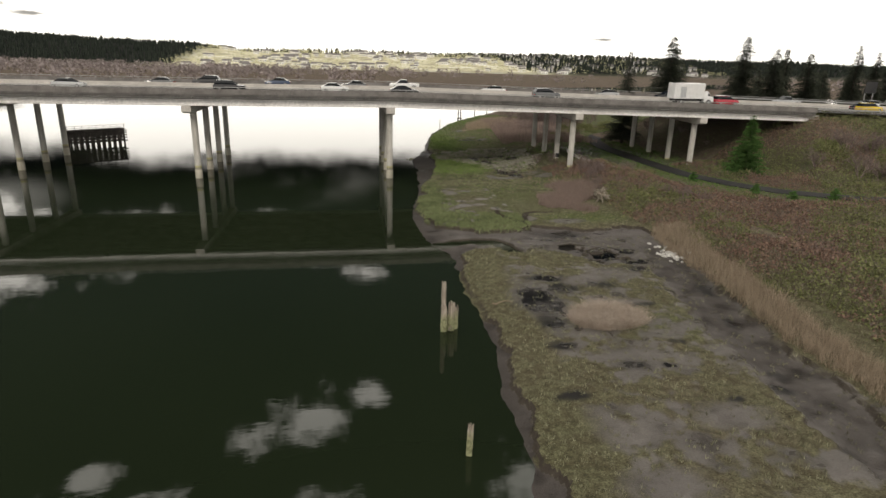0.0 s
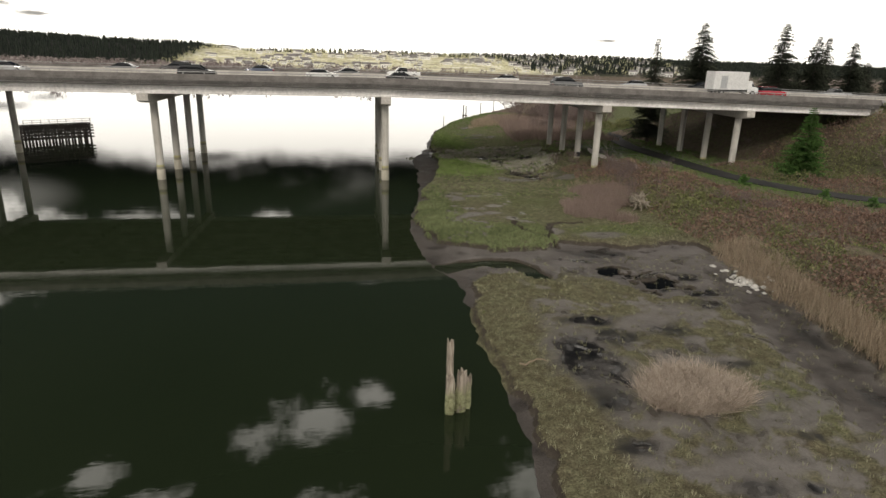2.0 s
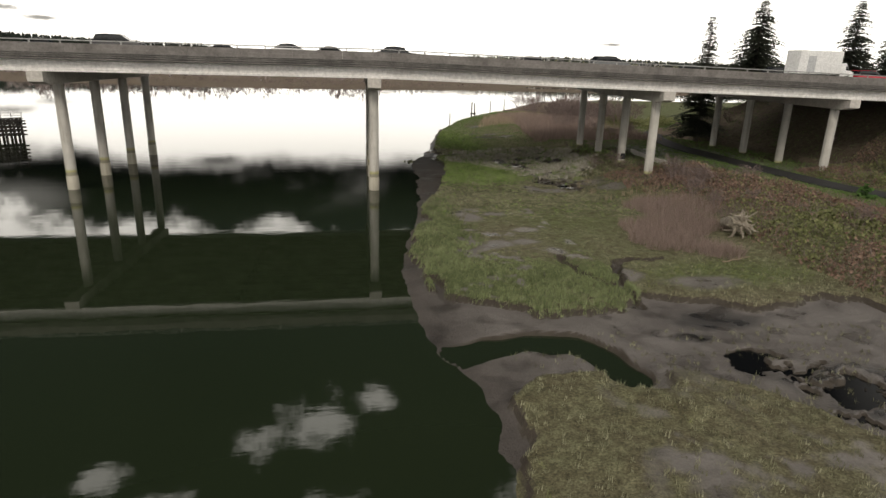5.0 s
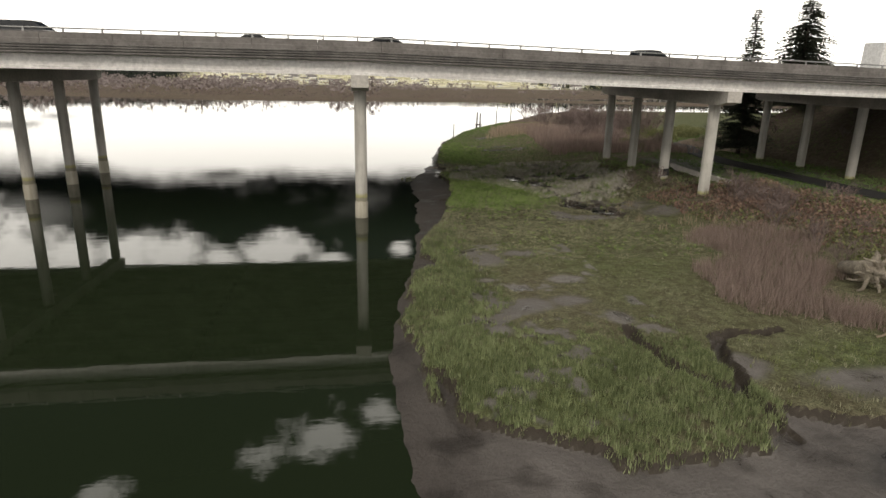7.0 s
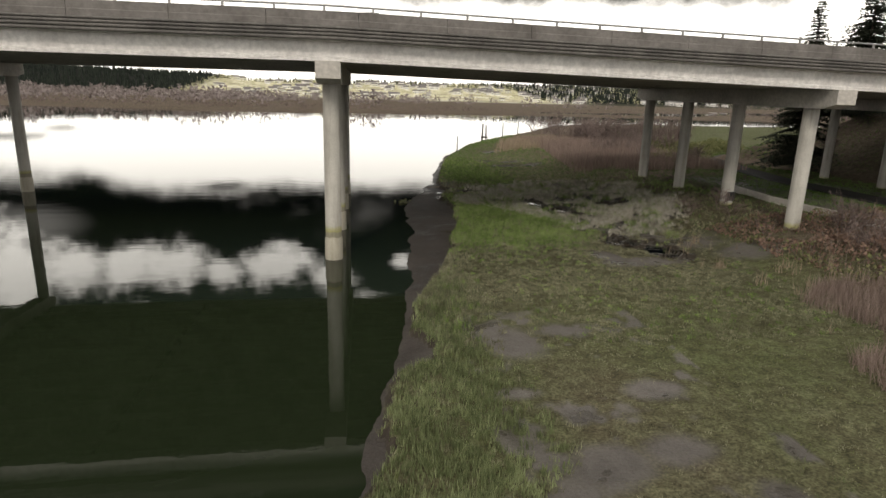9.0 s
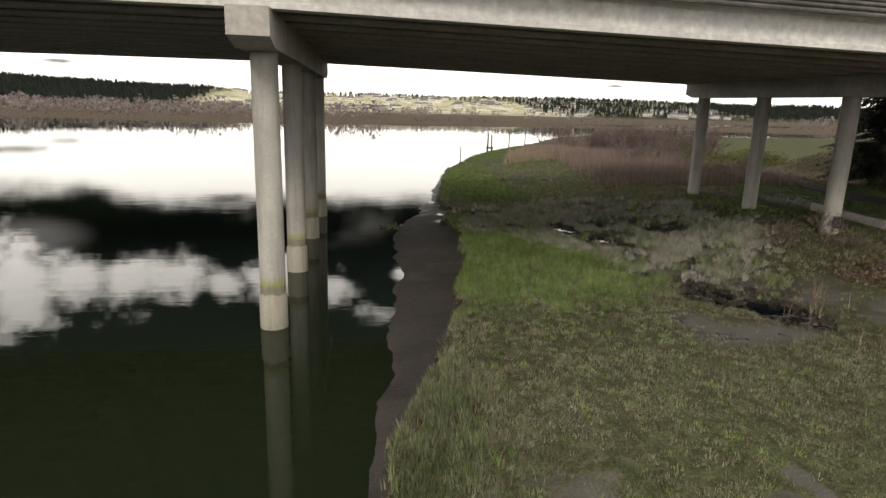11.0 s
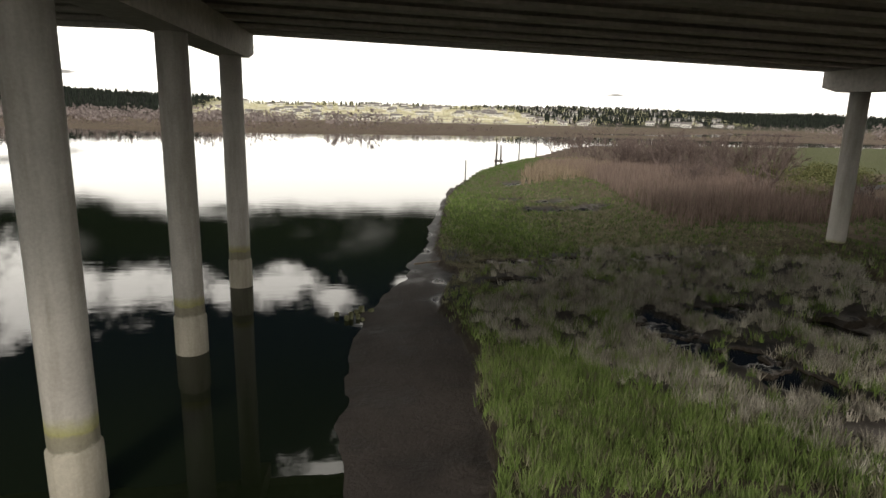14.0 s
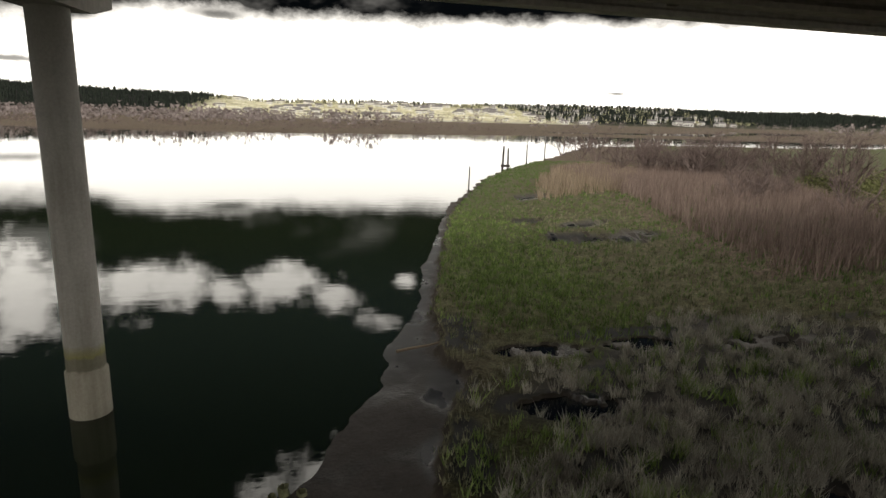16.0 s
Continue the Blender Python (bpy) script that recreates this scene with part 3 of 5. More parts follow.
def build_ground():
    gx, gy = axis(-4600, 4600, -3, 28, 0.14, 1.075), axis(-1500, 4700, -76, 36, 0.14, 1.09)
    X, Y = np.meshgrid(gx, gy)
    Z = ground_z(X, Y)
    nx, ny = len(gx), len(gy)
    co = np.stack([X, Y, Z], -1).reshape(-1, 3)
    i = (np.arange(ny - 1)[:, None] * nx + np.arange(nx - 1)[None]).reshape(-1)
    f = np.stack([i, i + 1, i + 1 + nx, i + nx], -1)
    me = bpy.data.meshes.new("ground")
    me.vertices.add(len(co)); me.vertices.foreach_set("co", co.ravel())
    me.loops.add(f.size); me.loops.foreach_set("vertex_index", f.ravel().astype(np.int32))
    me.polygons.add(len(f)); me.polygons.foreach_set("loop_start", np.arange(0, f.size, 4, dtype=np.int32))
    me.update(calc_edges=True)
    me.polygons.foreach_set("use_smooth", [True] * len(f))
    mud, green, dry, grey = zones(X, Y)
    col = np.stack([mud, green, dry, grey], -1).reshape(-1, 4).astype(np.float32)
    a = me.color_attributes.new("zone", "FLOAT_COLOR", "POINT")
    a.data.foreach_set("color", col.ravel())
    wet = np.clip(1.0 - (Z - 0.02) / 0.30, 0, 1) * (Y < 260)
    wet = np.where((Y > -8) & (Y < 70) & ((X < np.interp(Y, EDGE_Y, EDGE_X) + 0.6) | (Y > 40)) & (X < 30), np.clip((0.75 - Z) / 0.4, 0, 1), wet)
    film = np.where(Y < -10, spots(X, Y, [(a, b, 1.3 * c, 1.3 * d) for a, b, c, d in WET], 0.7) * (0.75 + 0.25 * sstep(-0.3, 0.2, vnoise(X, Y, 1.2, 45))), spots(X, Y, WET))
    edge = X - np.interp(Y, EDGE_Y, EDGE_X) + 0.5 * vnoise(X, Y, 2.0, 46)
    film = np.maximum(film, (1 - sstep(-0.5, 0.1, edge)) * sstep(24, 30, Y + 2 * vnoise(X, Y, 3, 47)) * (Y < 60))
    dzy, dzx = np.gradient(Z, gy, gx)
    film = film * (1 - sstep(0.10, 0.28, np.hypot(dzx, dzy)))
    col = np.stack([wet, grey, film, wet], -1).reshape(-1, 4).astype(np.float32)
    a = me.color_attributes.new("zone_wet", "FLOAT_COLOR", "POINT")
    a.data.foreach_set("color", col.ravel())
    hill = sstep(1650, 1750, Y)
    # stretch of hillside whose ground is coloured as sunlit
    sunlit_town = hill * sstep(-560, -430, X) * (1 - sstep(620, 780, X))
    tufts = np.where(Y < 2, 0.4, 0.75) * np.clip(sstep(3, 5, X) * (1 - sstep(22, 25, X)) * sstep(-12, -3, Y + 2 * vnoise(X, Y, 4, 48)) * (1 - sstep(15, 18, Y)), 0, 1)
    col = np.stack([sunlit_town, hill - sunlit_town, tufts, hill], -1).reshape(-1, 4).astype(np.float32)
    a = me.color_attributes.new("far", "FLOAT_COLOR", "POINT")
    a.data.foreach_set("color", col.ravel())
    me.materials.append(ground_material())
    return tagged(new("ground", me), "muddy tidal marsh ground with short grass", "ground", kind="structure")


ground = build_ground()
w = obj("water", [(-4600, -1500, 0), (4600, -1500, 0), (4600, 2000, 0), (-4600, 2000, 0)], [(0, 1, 2, 3)], WATER)
tagged(w, "calm dark tidal river mirroring the cloudy sky", "river", kind="structure")


def pool_water(cx, cy, rx, ry):
    """A sheet of still water that fills one hollow to its brim."""
    a = np.arange(28) * math.tau / 28
    px, py = cx + 1.5 * rx * np.cos(a), cy + 1.5 * ry * np.sin(a)
    brim = ground_z(px, py)
    level = max(0.02, float(np.percentile(brim, 12)) - 0.05)
    me = obj("tide_pool", [(x, y, level) for x, y in zip(px, py)], [tuple(range(28))], POOL_WATER)
    tagged(me, "still dark pool of tide water among rushes", "pool", "tide pools", kind="structure")


for pool in POOLS:
    if pool[1] < 40:
        pool_water(*pool)


def trail():
    """The paved path that winds under the bridge."""
    verts, faces = [], []
    pts = []
    for (ax, ay), (bx, by) in zip(TRAIL, TRAIL[1:]):
        for k in range(12):
            t = k / 12
            pts.append((ax + (bx - ax) * t, ay + (by - ay) * t))
    pts = np.array(pts)
    for _ in range(6):
        pts[1:-1] = (pts[:-2] + 2 * pts[1:-1] + pts[2:]) / 4
    for i, (px, py) in enumerate(pts):
        d = pts[min(i + 1, len(pts) - 1)] - pts[max(i - 1, 0)]
        d = d / np.hypot(*d)
        for k, o in ((-1.75, -0.35), (-1.6, 0.14), (1.6, 0.14), (1.75, -0.35)):
            verts.append((px - d[1] * k, py + d[0] * k, 1.78 + o))
    for i in range(len(pts) - 1):
        for j in range(3):
            faces.append((4 * i + j, 4 * i + j + 1, 4 * i + j + 5, 4 * i + j + 4))
    tagged(obj("path", verts, faces, PATH_ASPHALT), "dark asphalt walking path through the grass", "path", kind="structure")


trail()

# ---- bridge ----


def deck_z(x, y=0.0):
    """Top of the bent caps, where the girders bear."""
    return np.interp(x, (-140, -29, 0, 31, 53, 75, 110, 300), (11.2, 11.25, 11.35, 10.75, 10.35, 9.9, 9.1, 7.5)) + CROSS * y


Y0, Y1 = -1.7, 29.1
BENTS = (-117, -88, -58.5, -29.7, 0.0, 30.6, 53.0)
X_END = 74.0


def column_material():
    m, nt, p = mat("column_concrete", 0.9)
    tc = nt.nodes.new("ShaderNodeTexCoord")
    sp = nt.nodes.new("ShaderNodeSeparateXYZ")
    nt.links.new(tc.outputs["Object"], sp.inputs[0])
    base = ramp(nt, noise_node(nt, 0.7, 5), [(0.3, (0.40, 0.385, 0.355)), (0.7, (0.50, 0.485, 0.45))])
    streak = ramp(nt, noise_node(nt, 2.2, 4, dims=(1, 1, 0.12)), [(0.35, (0.62, 0.60, 0.56)), (0.55, (1.05, 1.05, 1.05))])
    c = mix(nt, 0.6, base, streak, "MULTIPLY")
    fine = noise_node(nt, 14, 6)
    c = mix(nt, 0.5, c, ramp(nt, fine, [(0.3, (0.75, 0.74, 0.72)), (0.7, (1.12, 1.12, 1.1))]), "MULTIPLY")
    # cast joints every few metres and tide marks near the water
    zz = nt.nodes.new("ShaderNodeMath"); zz.operation = "MULTIPLY_ADD"
    nt.links.new(noise_node(nt, 3.0, 4), zz.inputs[0]); zz.inputs[1].default_value = 0.28
    nt.links.new(sp.outputs[2], zz.inputs[2])
    mr = nt.nodes.new("ShaderNodeMapRange")
    mr.inputs["From Min"].default_value, mr.inputs["From Max"].default_value = 0.0, 4.0
    nt.links.new(zz.outputs[0], mr.inputs["Value"])
    tide = ramp(nt, mr.outputs[0], [(0.30, (1.0, 0.97, 0.88)), (0.37, (1.0, 0.97, 0.88)), (0.385, (0.52, 0.51, 0.43)), (0.455, (0.56, 0.55, 0.44)), (0.475, (0.75, 0.76, 0.36)), (0.515, (0.86, 0.86, 0.58)), (0.56, (1, 1, 1))])
    c = mix(nt, 1.0, c, tide, "MULTIPLY")
    nt.links.new(c, p.inputs["Base Color"])
    bump(nt, p, fine, 0.25, 0.02)
    return m


COLUMN = column_material()
STEEL = simple("galvanised_steel", (0.30, 0.30, 0.30), (0.42, 0.42, 0.41), 1.5, 0.55, 0.6)
PIPE = simple("painted_pipe", (0.085, 0.08, 0.075), (0.16, 0.15, 0.14), 0.8, 0.6)


def bent_x(x, y):
    return x + (0.075 * y if x > 10 else -0.1 + 0.018 * y if x < -10 else -0.20 + 0.028 * y)


for bx in BENTS:
    bent = tagged(new("bridge_bent"), "four round concrete columns under a concrete cap beam", "bridge pier", "bents of the bridge")
    bent.location = (bx, 0, 0)
    shift = 2.7 if bx < -10 else 1.45
    for k in range(4):
        y = 8.32 * k + shift
        x = bent_x(bx, y) - bx
        if bx > 10 and k == 1 and bx < 40:
            bm = bmesh.new()
            box(bm, x - 0.30, x + 0.30, y - 0.60, y - 0.44, 2.2, 2.9, 0.02)
            part("dark_plate", bm, PATH_ASPHALT, bent, "dark square plate")
        g = float(ground_z(bx + x, y))
        bm = bmesh.new()
        ht = float(deck_z(bx, y)) - 0.9
        hs = [min(-1.5, g - 0.6), 1.28, 1.34, ht]
        ring_tube(bm, [(x, y, h) for h in hs], [0.53, 0.53, 0.48, 0.48], 32)
        col = part("column", bm, COLUMN, bent)
        for pl in col.data.polygons:
            pl.use_smooth = len(pl.vertices) == 4
    bm = bmesh.new()
    a, b = Y0 + 0.25, Y1 - 0.5
    prof = [(-0.65, -1.15), (0.65, -1.15), (0.65, 0.0), (-0.65, 0.0)]
    ys = [a, a + 1.2, a + 2.6, 14, b - 2.6, b - 1.2, b]
    rings = []
    for yy in ys:
        lift = 0.28 if yy in (a, b) else 0.0
        rings.append([bm.verts.new((px + bent_x(bx, yy) - bx, yy, pz + (lift if pz < -1 else 0) + float(deck_z(bx, yy)))) for px, pz in prof])
    for r0, r1 in zip(rings, rings[1:]):
        for j in range(4):
            bm.faces.new((r0[j], r0[(j + 1) % 4], r1[(j + 1) % 4], r1[j]))
    bm.faces.new(rings[0][::-1]); bm.faces.new(rings[-1])
    bmesh.ops.recalc_face_normals(bm, faces=bm.faces)
    part("cap_beam", bm, CONCRETE, bent)

bridge = tagged(new("highway_bridge"), "long concrete girder highway bridge on round columns", "bridge")
X_KEYS = (-140, -88, -58.3, -29.6, -10, 0.0, 10, 20, 31, 42, 53.4, 64, X_END)


def deck_sweep(name, profile, material, xs=X_KEYS, label="", ends=True):
    """A long piece of the bridge: a profile of (y, height over the caps), swept along its slope."""
    n = len(profile)
    verts, faces = [], []
    for x in xs:
        for yy, zz in profile:
            verts.append((x, yy, float(deck_z(x, yy)) + zz))
    for i in range(len(xs) - 1):
        for j in range(n):
            faces.append((n * i + j, n * i + (j + 1) % n, n * (i + 1) + (j + 1) % n, n * (i + 1) + j))
    if ends:
        faces += [tuple(range(n))[::-1], tuple(range(len(verts) - n, len(verts)))]
    return obj(name, verts, faces, material, bridge, label)


def rect(y0, y1, z0, z1):
    return [(y0, z0), (y1, z0), (y1, z1), (y0, z1)]


LONG = X_KEYS + (90, 110, 150, 200, 300)
# the shadow along the slab edge is put into its dark colour
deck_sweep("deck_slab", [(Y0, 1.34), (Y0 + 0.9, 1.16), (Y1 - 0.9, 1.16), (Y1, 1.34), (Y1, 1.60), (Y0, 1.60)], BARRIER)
N_GIRD = 13
for k in range(N_GIRD):
    y = Y0 + 1.0 + k * (Y1 - Y0 - 2.0) / (N_GIRD - 1)
    gp = [(-0.33, 0.0), (0.33, 0.0), (0.33, 0.14), (0.11, 0.30), (0.11, 0.92), (0.30, 1.04), (0.30, 1.158), (-0.30, 1.158), (-0.30, 1.04), (-0.11, 0.92), (-0.11, 0.30), (-0.33, 0.14)]
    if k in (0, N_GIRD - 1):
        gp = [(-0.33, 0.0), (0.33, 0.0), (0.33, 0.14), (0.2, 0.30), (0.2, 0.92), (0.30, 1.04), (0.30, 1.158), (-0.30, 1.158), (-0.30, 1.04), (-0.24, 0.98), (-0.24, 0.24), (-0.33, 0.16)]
    # only the outermost pair carries the colour with the light in it
    deck_sweep("girder", [(y + a, b) for a, b in gp], GIRDER_LIT if k in (0, N_GIRD - 1) else CONCRETE)
for bx in BENTS + (-44, -14.5, 15.3, 42):
    if bx <= -117:
        continue
    verts, faces = [], []
    for yy in (Y0 + 0.98, Y1 - 0.98):
        for dx, zz in ((-0.15, 0.25), (0.15, 0.25), (0.15, 1.155), (-0.15, 1.155)):
            verts.append((bent_x(bx, yy) + dx, yy, float(deck_z(bx, yy)) + zz))
    faces = [(0, 1, 5, 4), (1, 2, 6, 5), (2, 3, 7, 6), (3, 0, 4, 7), (3, 2, 1, 0), (4, 5, 6, 7)]
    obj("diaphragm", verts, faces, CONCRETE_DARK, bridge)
deck_sweep("asphalt_surface", rect(Y0 + 0.42, Y1 - 0.42, 1.604, 1.65), ASPHALT, LONG)
for y in (Y0 + 3.0, Y0 + 6.6, Y0 + 10.2, 13.0, 16.4, Y1 - 10.2, Y1 - 6.6, Y1 - 3.0):
    deck_sweep("lane_line", rect(y - 0.07, y + 0.07, 1.652, 1.658), simple("road_paint", (0.6, 0.6, 0.58), (0.72, 0.72, 0.70), 1.0), LONG)
deck_sweep("median_barrier", [(14.3, 1.652), (15.1, 1.652), (14.85, 1.95), (14.78, 2.45), (14.62, 2.45), (14.55, 1.95)], CONCRETE, LONG)
for z, r in ((1.10, 0.085), (1.29, 0.075), (1.46, 0.07), (1.62, 0.06)):
    deck_sweep("conduit", [(Y0 - 0.10 + r * math.cos(a * math.tau / 8) + 0.04, z + r * math.sin(a * math.tau / 8)) for a in range(8)], PIPE)
# barrier panels: cast in lengths, with open joints
for side in (0, 1):
    for k in range(47):
        xa = -140 + k * 4.56
        if side == 0:
            pr = [(Y0 - 0.02, 1.602), (Y0 + 0.40, 1.602), (Y0 + 0.30, 1.95), (Y0 + 0.24, 2.42), (Y0 + 0.02, 2.42), (Y0 + 0.02, 2.02), (Y0 - 0.02, 1.98)]
        else:
            pr = [(Y1 - 0.40, 1.602), (Y1 + 0.02, 1.602), (Y1 + 0.02, 1.98), (Y1 - 0.02, 2.02), (Y1 - 0.02, 2.42), (Y1 - 0.24, 2.42), (Y1 - 0.30, 1.95)]
        deck_sweep("barrier_panel", pr, BARRIER, (xa + 0.012, xa + 4.548))
for y in (Y0 + 0.13, Y1 - 0.13):
    deck_sweep("hand_rail", [(y + 0.05 * math.cos(a * math.tau / 8), 2.66 + 0.05 * math.sin(a * math.tau / 8)) for a in range(8)], STEEL, LONG)
    me = None
    for k in range(88):
        x = -140 + 2.45 * k
        if me is None:
            bm = bmesh.new()
            box(bm, -0.06, 0.06, -0.05, 0.05, 0.0, 0.26, 0.01)
            post = part("rail_post", bm, STEEL, bridge)
            me = post.data
        else:
            post = new("rail_post", me)
            post.parent = bridge
        post.location = (x, y, float(deck_z(x, y)) + 2.41)
    deck_sweep("guard_rail", [(y - 0.03, 2.1), (y + 0.03, 2.1), (y + 0.03, 2.4), (y - 0.03, 2.4)], STEEL, (X_END + 0.3, 90, 110, 150, 200, 300))
verts = []
for x0 in (X_END - 0.5, X_END + 0.8):
    for yy, zz in ((Y0, -2.2), (Y1, -2.2), (Y1, 1.15), (Y0, 1.15)):
        verts.append((x0, yy, float(deck_z(x0, yy)) + zz))
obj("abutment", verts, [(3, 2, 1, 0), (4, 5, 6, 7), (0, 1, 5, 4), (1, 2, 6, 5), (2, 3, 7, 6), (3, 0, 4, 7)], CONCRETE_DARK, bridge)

# ---- plants ----
RNG = np.random.default_rng(7)


def tri_mesh(name, tris, material, label="", category="", kind="stuff", parent=None):
    """A mesh of loose triangles, an array of n x 3 x 3."""
    tris = np.asarray(tris, np.float32)
    n = len(tris)
    me = bpy.data.meshes.new(name)
    me.vertices.add(3 * n); me.vertices.foreach_set("co", tris.ravel())
    me.loops.add(3 * n); me.loops.foreach_set("vertex_index", np.arange(3 * n, dtype=np.int32))
    me.polygons.add(n); me.polygons.foreach_set("loop_start", np.arange(0, 3 * n, 3, dtype=np.int32))
    me.update(calc_edges=True)
    me.materials.append(material)
    ob = new(name, me)
    if parent is not None:
        ob.parent = parent
        return ob
    return tagged(ob, label, category, kind=kind)


def blades(x, y, z, height, width, lean, rng=RNG):
    """One grass blade, a slender triangle, at each place."""
    n = len(x)
    a = rng.uniform(0, math.tau, n)
    h = height * rng.uniform(0.6, 1.25, n)
    l = lean * h * rng.uniform(0.2, 1.3, n)
    b = a + rng.normal(0, 0.9, n)
    base = np.stack([x, y, z - 0.03], -1)
    side = np.stack([np.cos(a), np.sin(a), 0 * a], -1) * (width * rng.uniform(0.7, 1.3, n) / 2)[:, None]
    tip = base + np.stack([l * np.cos(b + 1.57), l * np.sin(b + 1.57), h], -1)
    return np.stack([base - side, base + side, tip], 1)


def scatter(n, x0, x1, y0, y1, chance, rng=RNG):
    """Places in a rectangle, kept by a chance that is a function of x and y."""
    x, y = rng.uniform(x0, x1, n), rng.uniform(y0, y1, n)
    k = rng.uniform(0, 1, n) < chance(x, y)
    return x[k], y[k]


def tufted(x, y, per, spread, rng=RNG):
    """Several places round each place."""
    x, y = np.repeat(x, per), np.repeat(y, per)
    return x + rng.normal(0, spread, len(x)), y + rng.normal(0, spread, len(y))


def tuft_tone(x, y, per, seed, rng=RNG):
    """A tone for each tuft, the same for all its blades."""
    t = 0.5 + 0.28 * rng.normal(0, 1, len(x)) + 0.30 * vnoise(x, y, 1.4, seed) + 0.25 * vnoise(x, y, 6, seed + 1)
    return np.repeat(np.clip(t, 0, 1), per)


def tuft_material(name, lo, mid, hi):
    """Grass whose tone goes from tuft to tuft, and a little from blade to blade."""
    m, nt, p = mat(name, 0.9)
    at = nt.nodes.new("ShaderNodeAttribute")
    at.attribute_name = "tone"
    g = nt.nodes.new("ShaderNodeNewGeometry")
    k = nt.nodes.new("ShaderNodeMath"); k.operation = "MULTIPLY_ADD"
    nt.links.new(g.outputs["Random Per Island"], k.inputs[0]); k.inputs[1].default_value = 0.35
    o = nt.nodes.new("ShaderNodeMath"); o.operation = "MULTIPLY"
    nt.links.new(at.outputs["Fac"], o.inputs[0]); o.inputs[1].default_value = 0.65
    nt.links.new(o.outputs[0], k.inputs[2])
    nt.links.new(ramp(nt, k.outputs[0], [(0.1, lo), (0.5, mid), (0.9, hi)]), p.inputs["Base Color"])
    p.inputs["Specular IOR Level"].default_value = 0.2
    return m


def toned(ob, tone):
    a = ob.data.attributes.new("tone", "FLOAT", "FACE")
    a.data.foreach_set("value", tone.astype(np.float32))


GRASS_OLIVE = tuft_material("olive_grass", (0.082, 0.079, 0.050), (0.192, 0.190, 0.118), (0.37, 0.365, 0.245))
GRASS_GREEN = tuft_material("green_grass", (0.075, 0.115, 0.032), (0.175, 0.26, 0.072), (0.34, 0.43, 0.165))
GRASS_SAGE = tuft_material("sage_grass", (0.080, 0.094, 0.046), (0.178, 0.214, 0.100), (0.34, 0.385, 0.205))
GRASS_MOSS = tuft_material("moss_grass", (0.070, 0.078, 0.034), (0.150, 0.172, 0.070), (0.26, 0.285, 0.13))
VERGE_GREEN = island("verge_grass", (0.055, 0.100, 0.024), (0.175, 0.265, 0.085))
GRASS_GREY = tuft_material("grey_rush", (0.17, 0.156, 0.132), (0.39, 0.367, 0.312), (0.64, 0.61, 0.53))
REED_TAN = island("dry_reed", (0.19, 0.145, 0.10), (0.45, 0.365, 0.275))
REED_PALE = island("bleached_grass", (0.22, 0.175, 0.135), (0.62, 0.53, 0.45))
REED_ROSE = island("dead_reed", (0.16, 0.118, 0.10), (0.35, 0.272, 0.235))
TWIG = island("bare_twig", (0.105, 0.081, 0.074), (0.25, 0.195, 0.18))
BRAMBLE = island("bramble_leaf", (0.105, 0.066, 0.050), (0.29, 0.195, 0.150))
LEAF_GREEN = island("bramble_green", (0.080, 0.092, 0.036), (0.235, 0.245, 0.110))
NEEDLE = island("spruce_needle", (0.022, 0.028, 0.020), (0.080, 0.090, 0.062))
CEDAR = island("cedar_green", (0.035, 0.085, 0.018), (0.085, 0.165, 0.04))
BARK = simple("bark", (0.07, 0.055, 0.045), (0.13, 0.10, 0.085), 3.0, 0.95)
OLD_WOOD = simple("weathered_wood", (0.16, 0.135, 0.105), (0.34, 0.30, 0.24), 2.5, 0.9)
DARK_WOOD = simple("creosoted_timber", (0.028, 0.024, 0.020), (0.065, 0.056, 0.046), 1.5, 0.85)
ROCK = simple("pale_rubble", (0.42, 0.41, 0.385), (0.72, 0.70, 0.66), 2.0, 0.9)


def marsh_chance(which):
    def f(x, y):
        mud, green, dry, grey = zones(x, y)
        mud = np.maximum(mud, 0.9 * spots(x, y, WET) * (y < 0))
        patch = 0.55 + 0.45 * sstep(-0.35, 0.15, vnoise(x, y, 0.8, 51))
        veg = (1 - np.where((y < -36) & (inland(x, y) > 2.5), 0.72, 1) * mud) * (inland(x, y) > 0.3) * (line_dist(x, y, TRAIL) > 1.8) * patch
        dense = 0.42 + 0.58 * np.exp(-((y - 5) / 34) ** 2)
        if which == "green":
            return veg * dense * np.clip(green * 1.5 - 0.45, 0, 1) * (1 - 0.9 * grey) * (1 - 0.7 * dry)
        if which == "olive":
            return veg * dense * np.clip(1.15 - green, 0.34, 1) * (1 - 0.92 * grey) * (1 - 0.5 * dry)
        return veg * grey * dense
    return f


def grass(name, n, area, chance, per, spread, height, width, lean, material, label, category="grass"):
    x, y = scatter(n, *area, chance)
    tone = tuft_tone(x, y, per, 52)
    x, y = tufted(x, y, per, spread)
    tall = 0.42 + 0.58 * np.maximum(np.maximum(1 - sstep(5.5, 8.0, x + vnoise(x, y, 3, 57)), sstep(0, 4, y)), 1 - sstep(-30, -24, y))
    toned(tri_mesh(name, blades(x, y, ground_z(x, y), height * tall, width, lean), material, label, category), tone)


def rush_gaps(x, y):
    """Rushes stand in clumps; bare wet mud lies between, and few stand in the pools."""
    return marsh_chance("grey")(x, y) * (1 - 0.72 * spots(x, y, WET)) * sstep(-0.45, 0.0, vnoise(x, y, 1.1, 53) + 0.6 * vnoise(x, y, 0.45, 54))


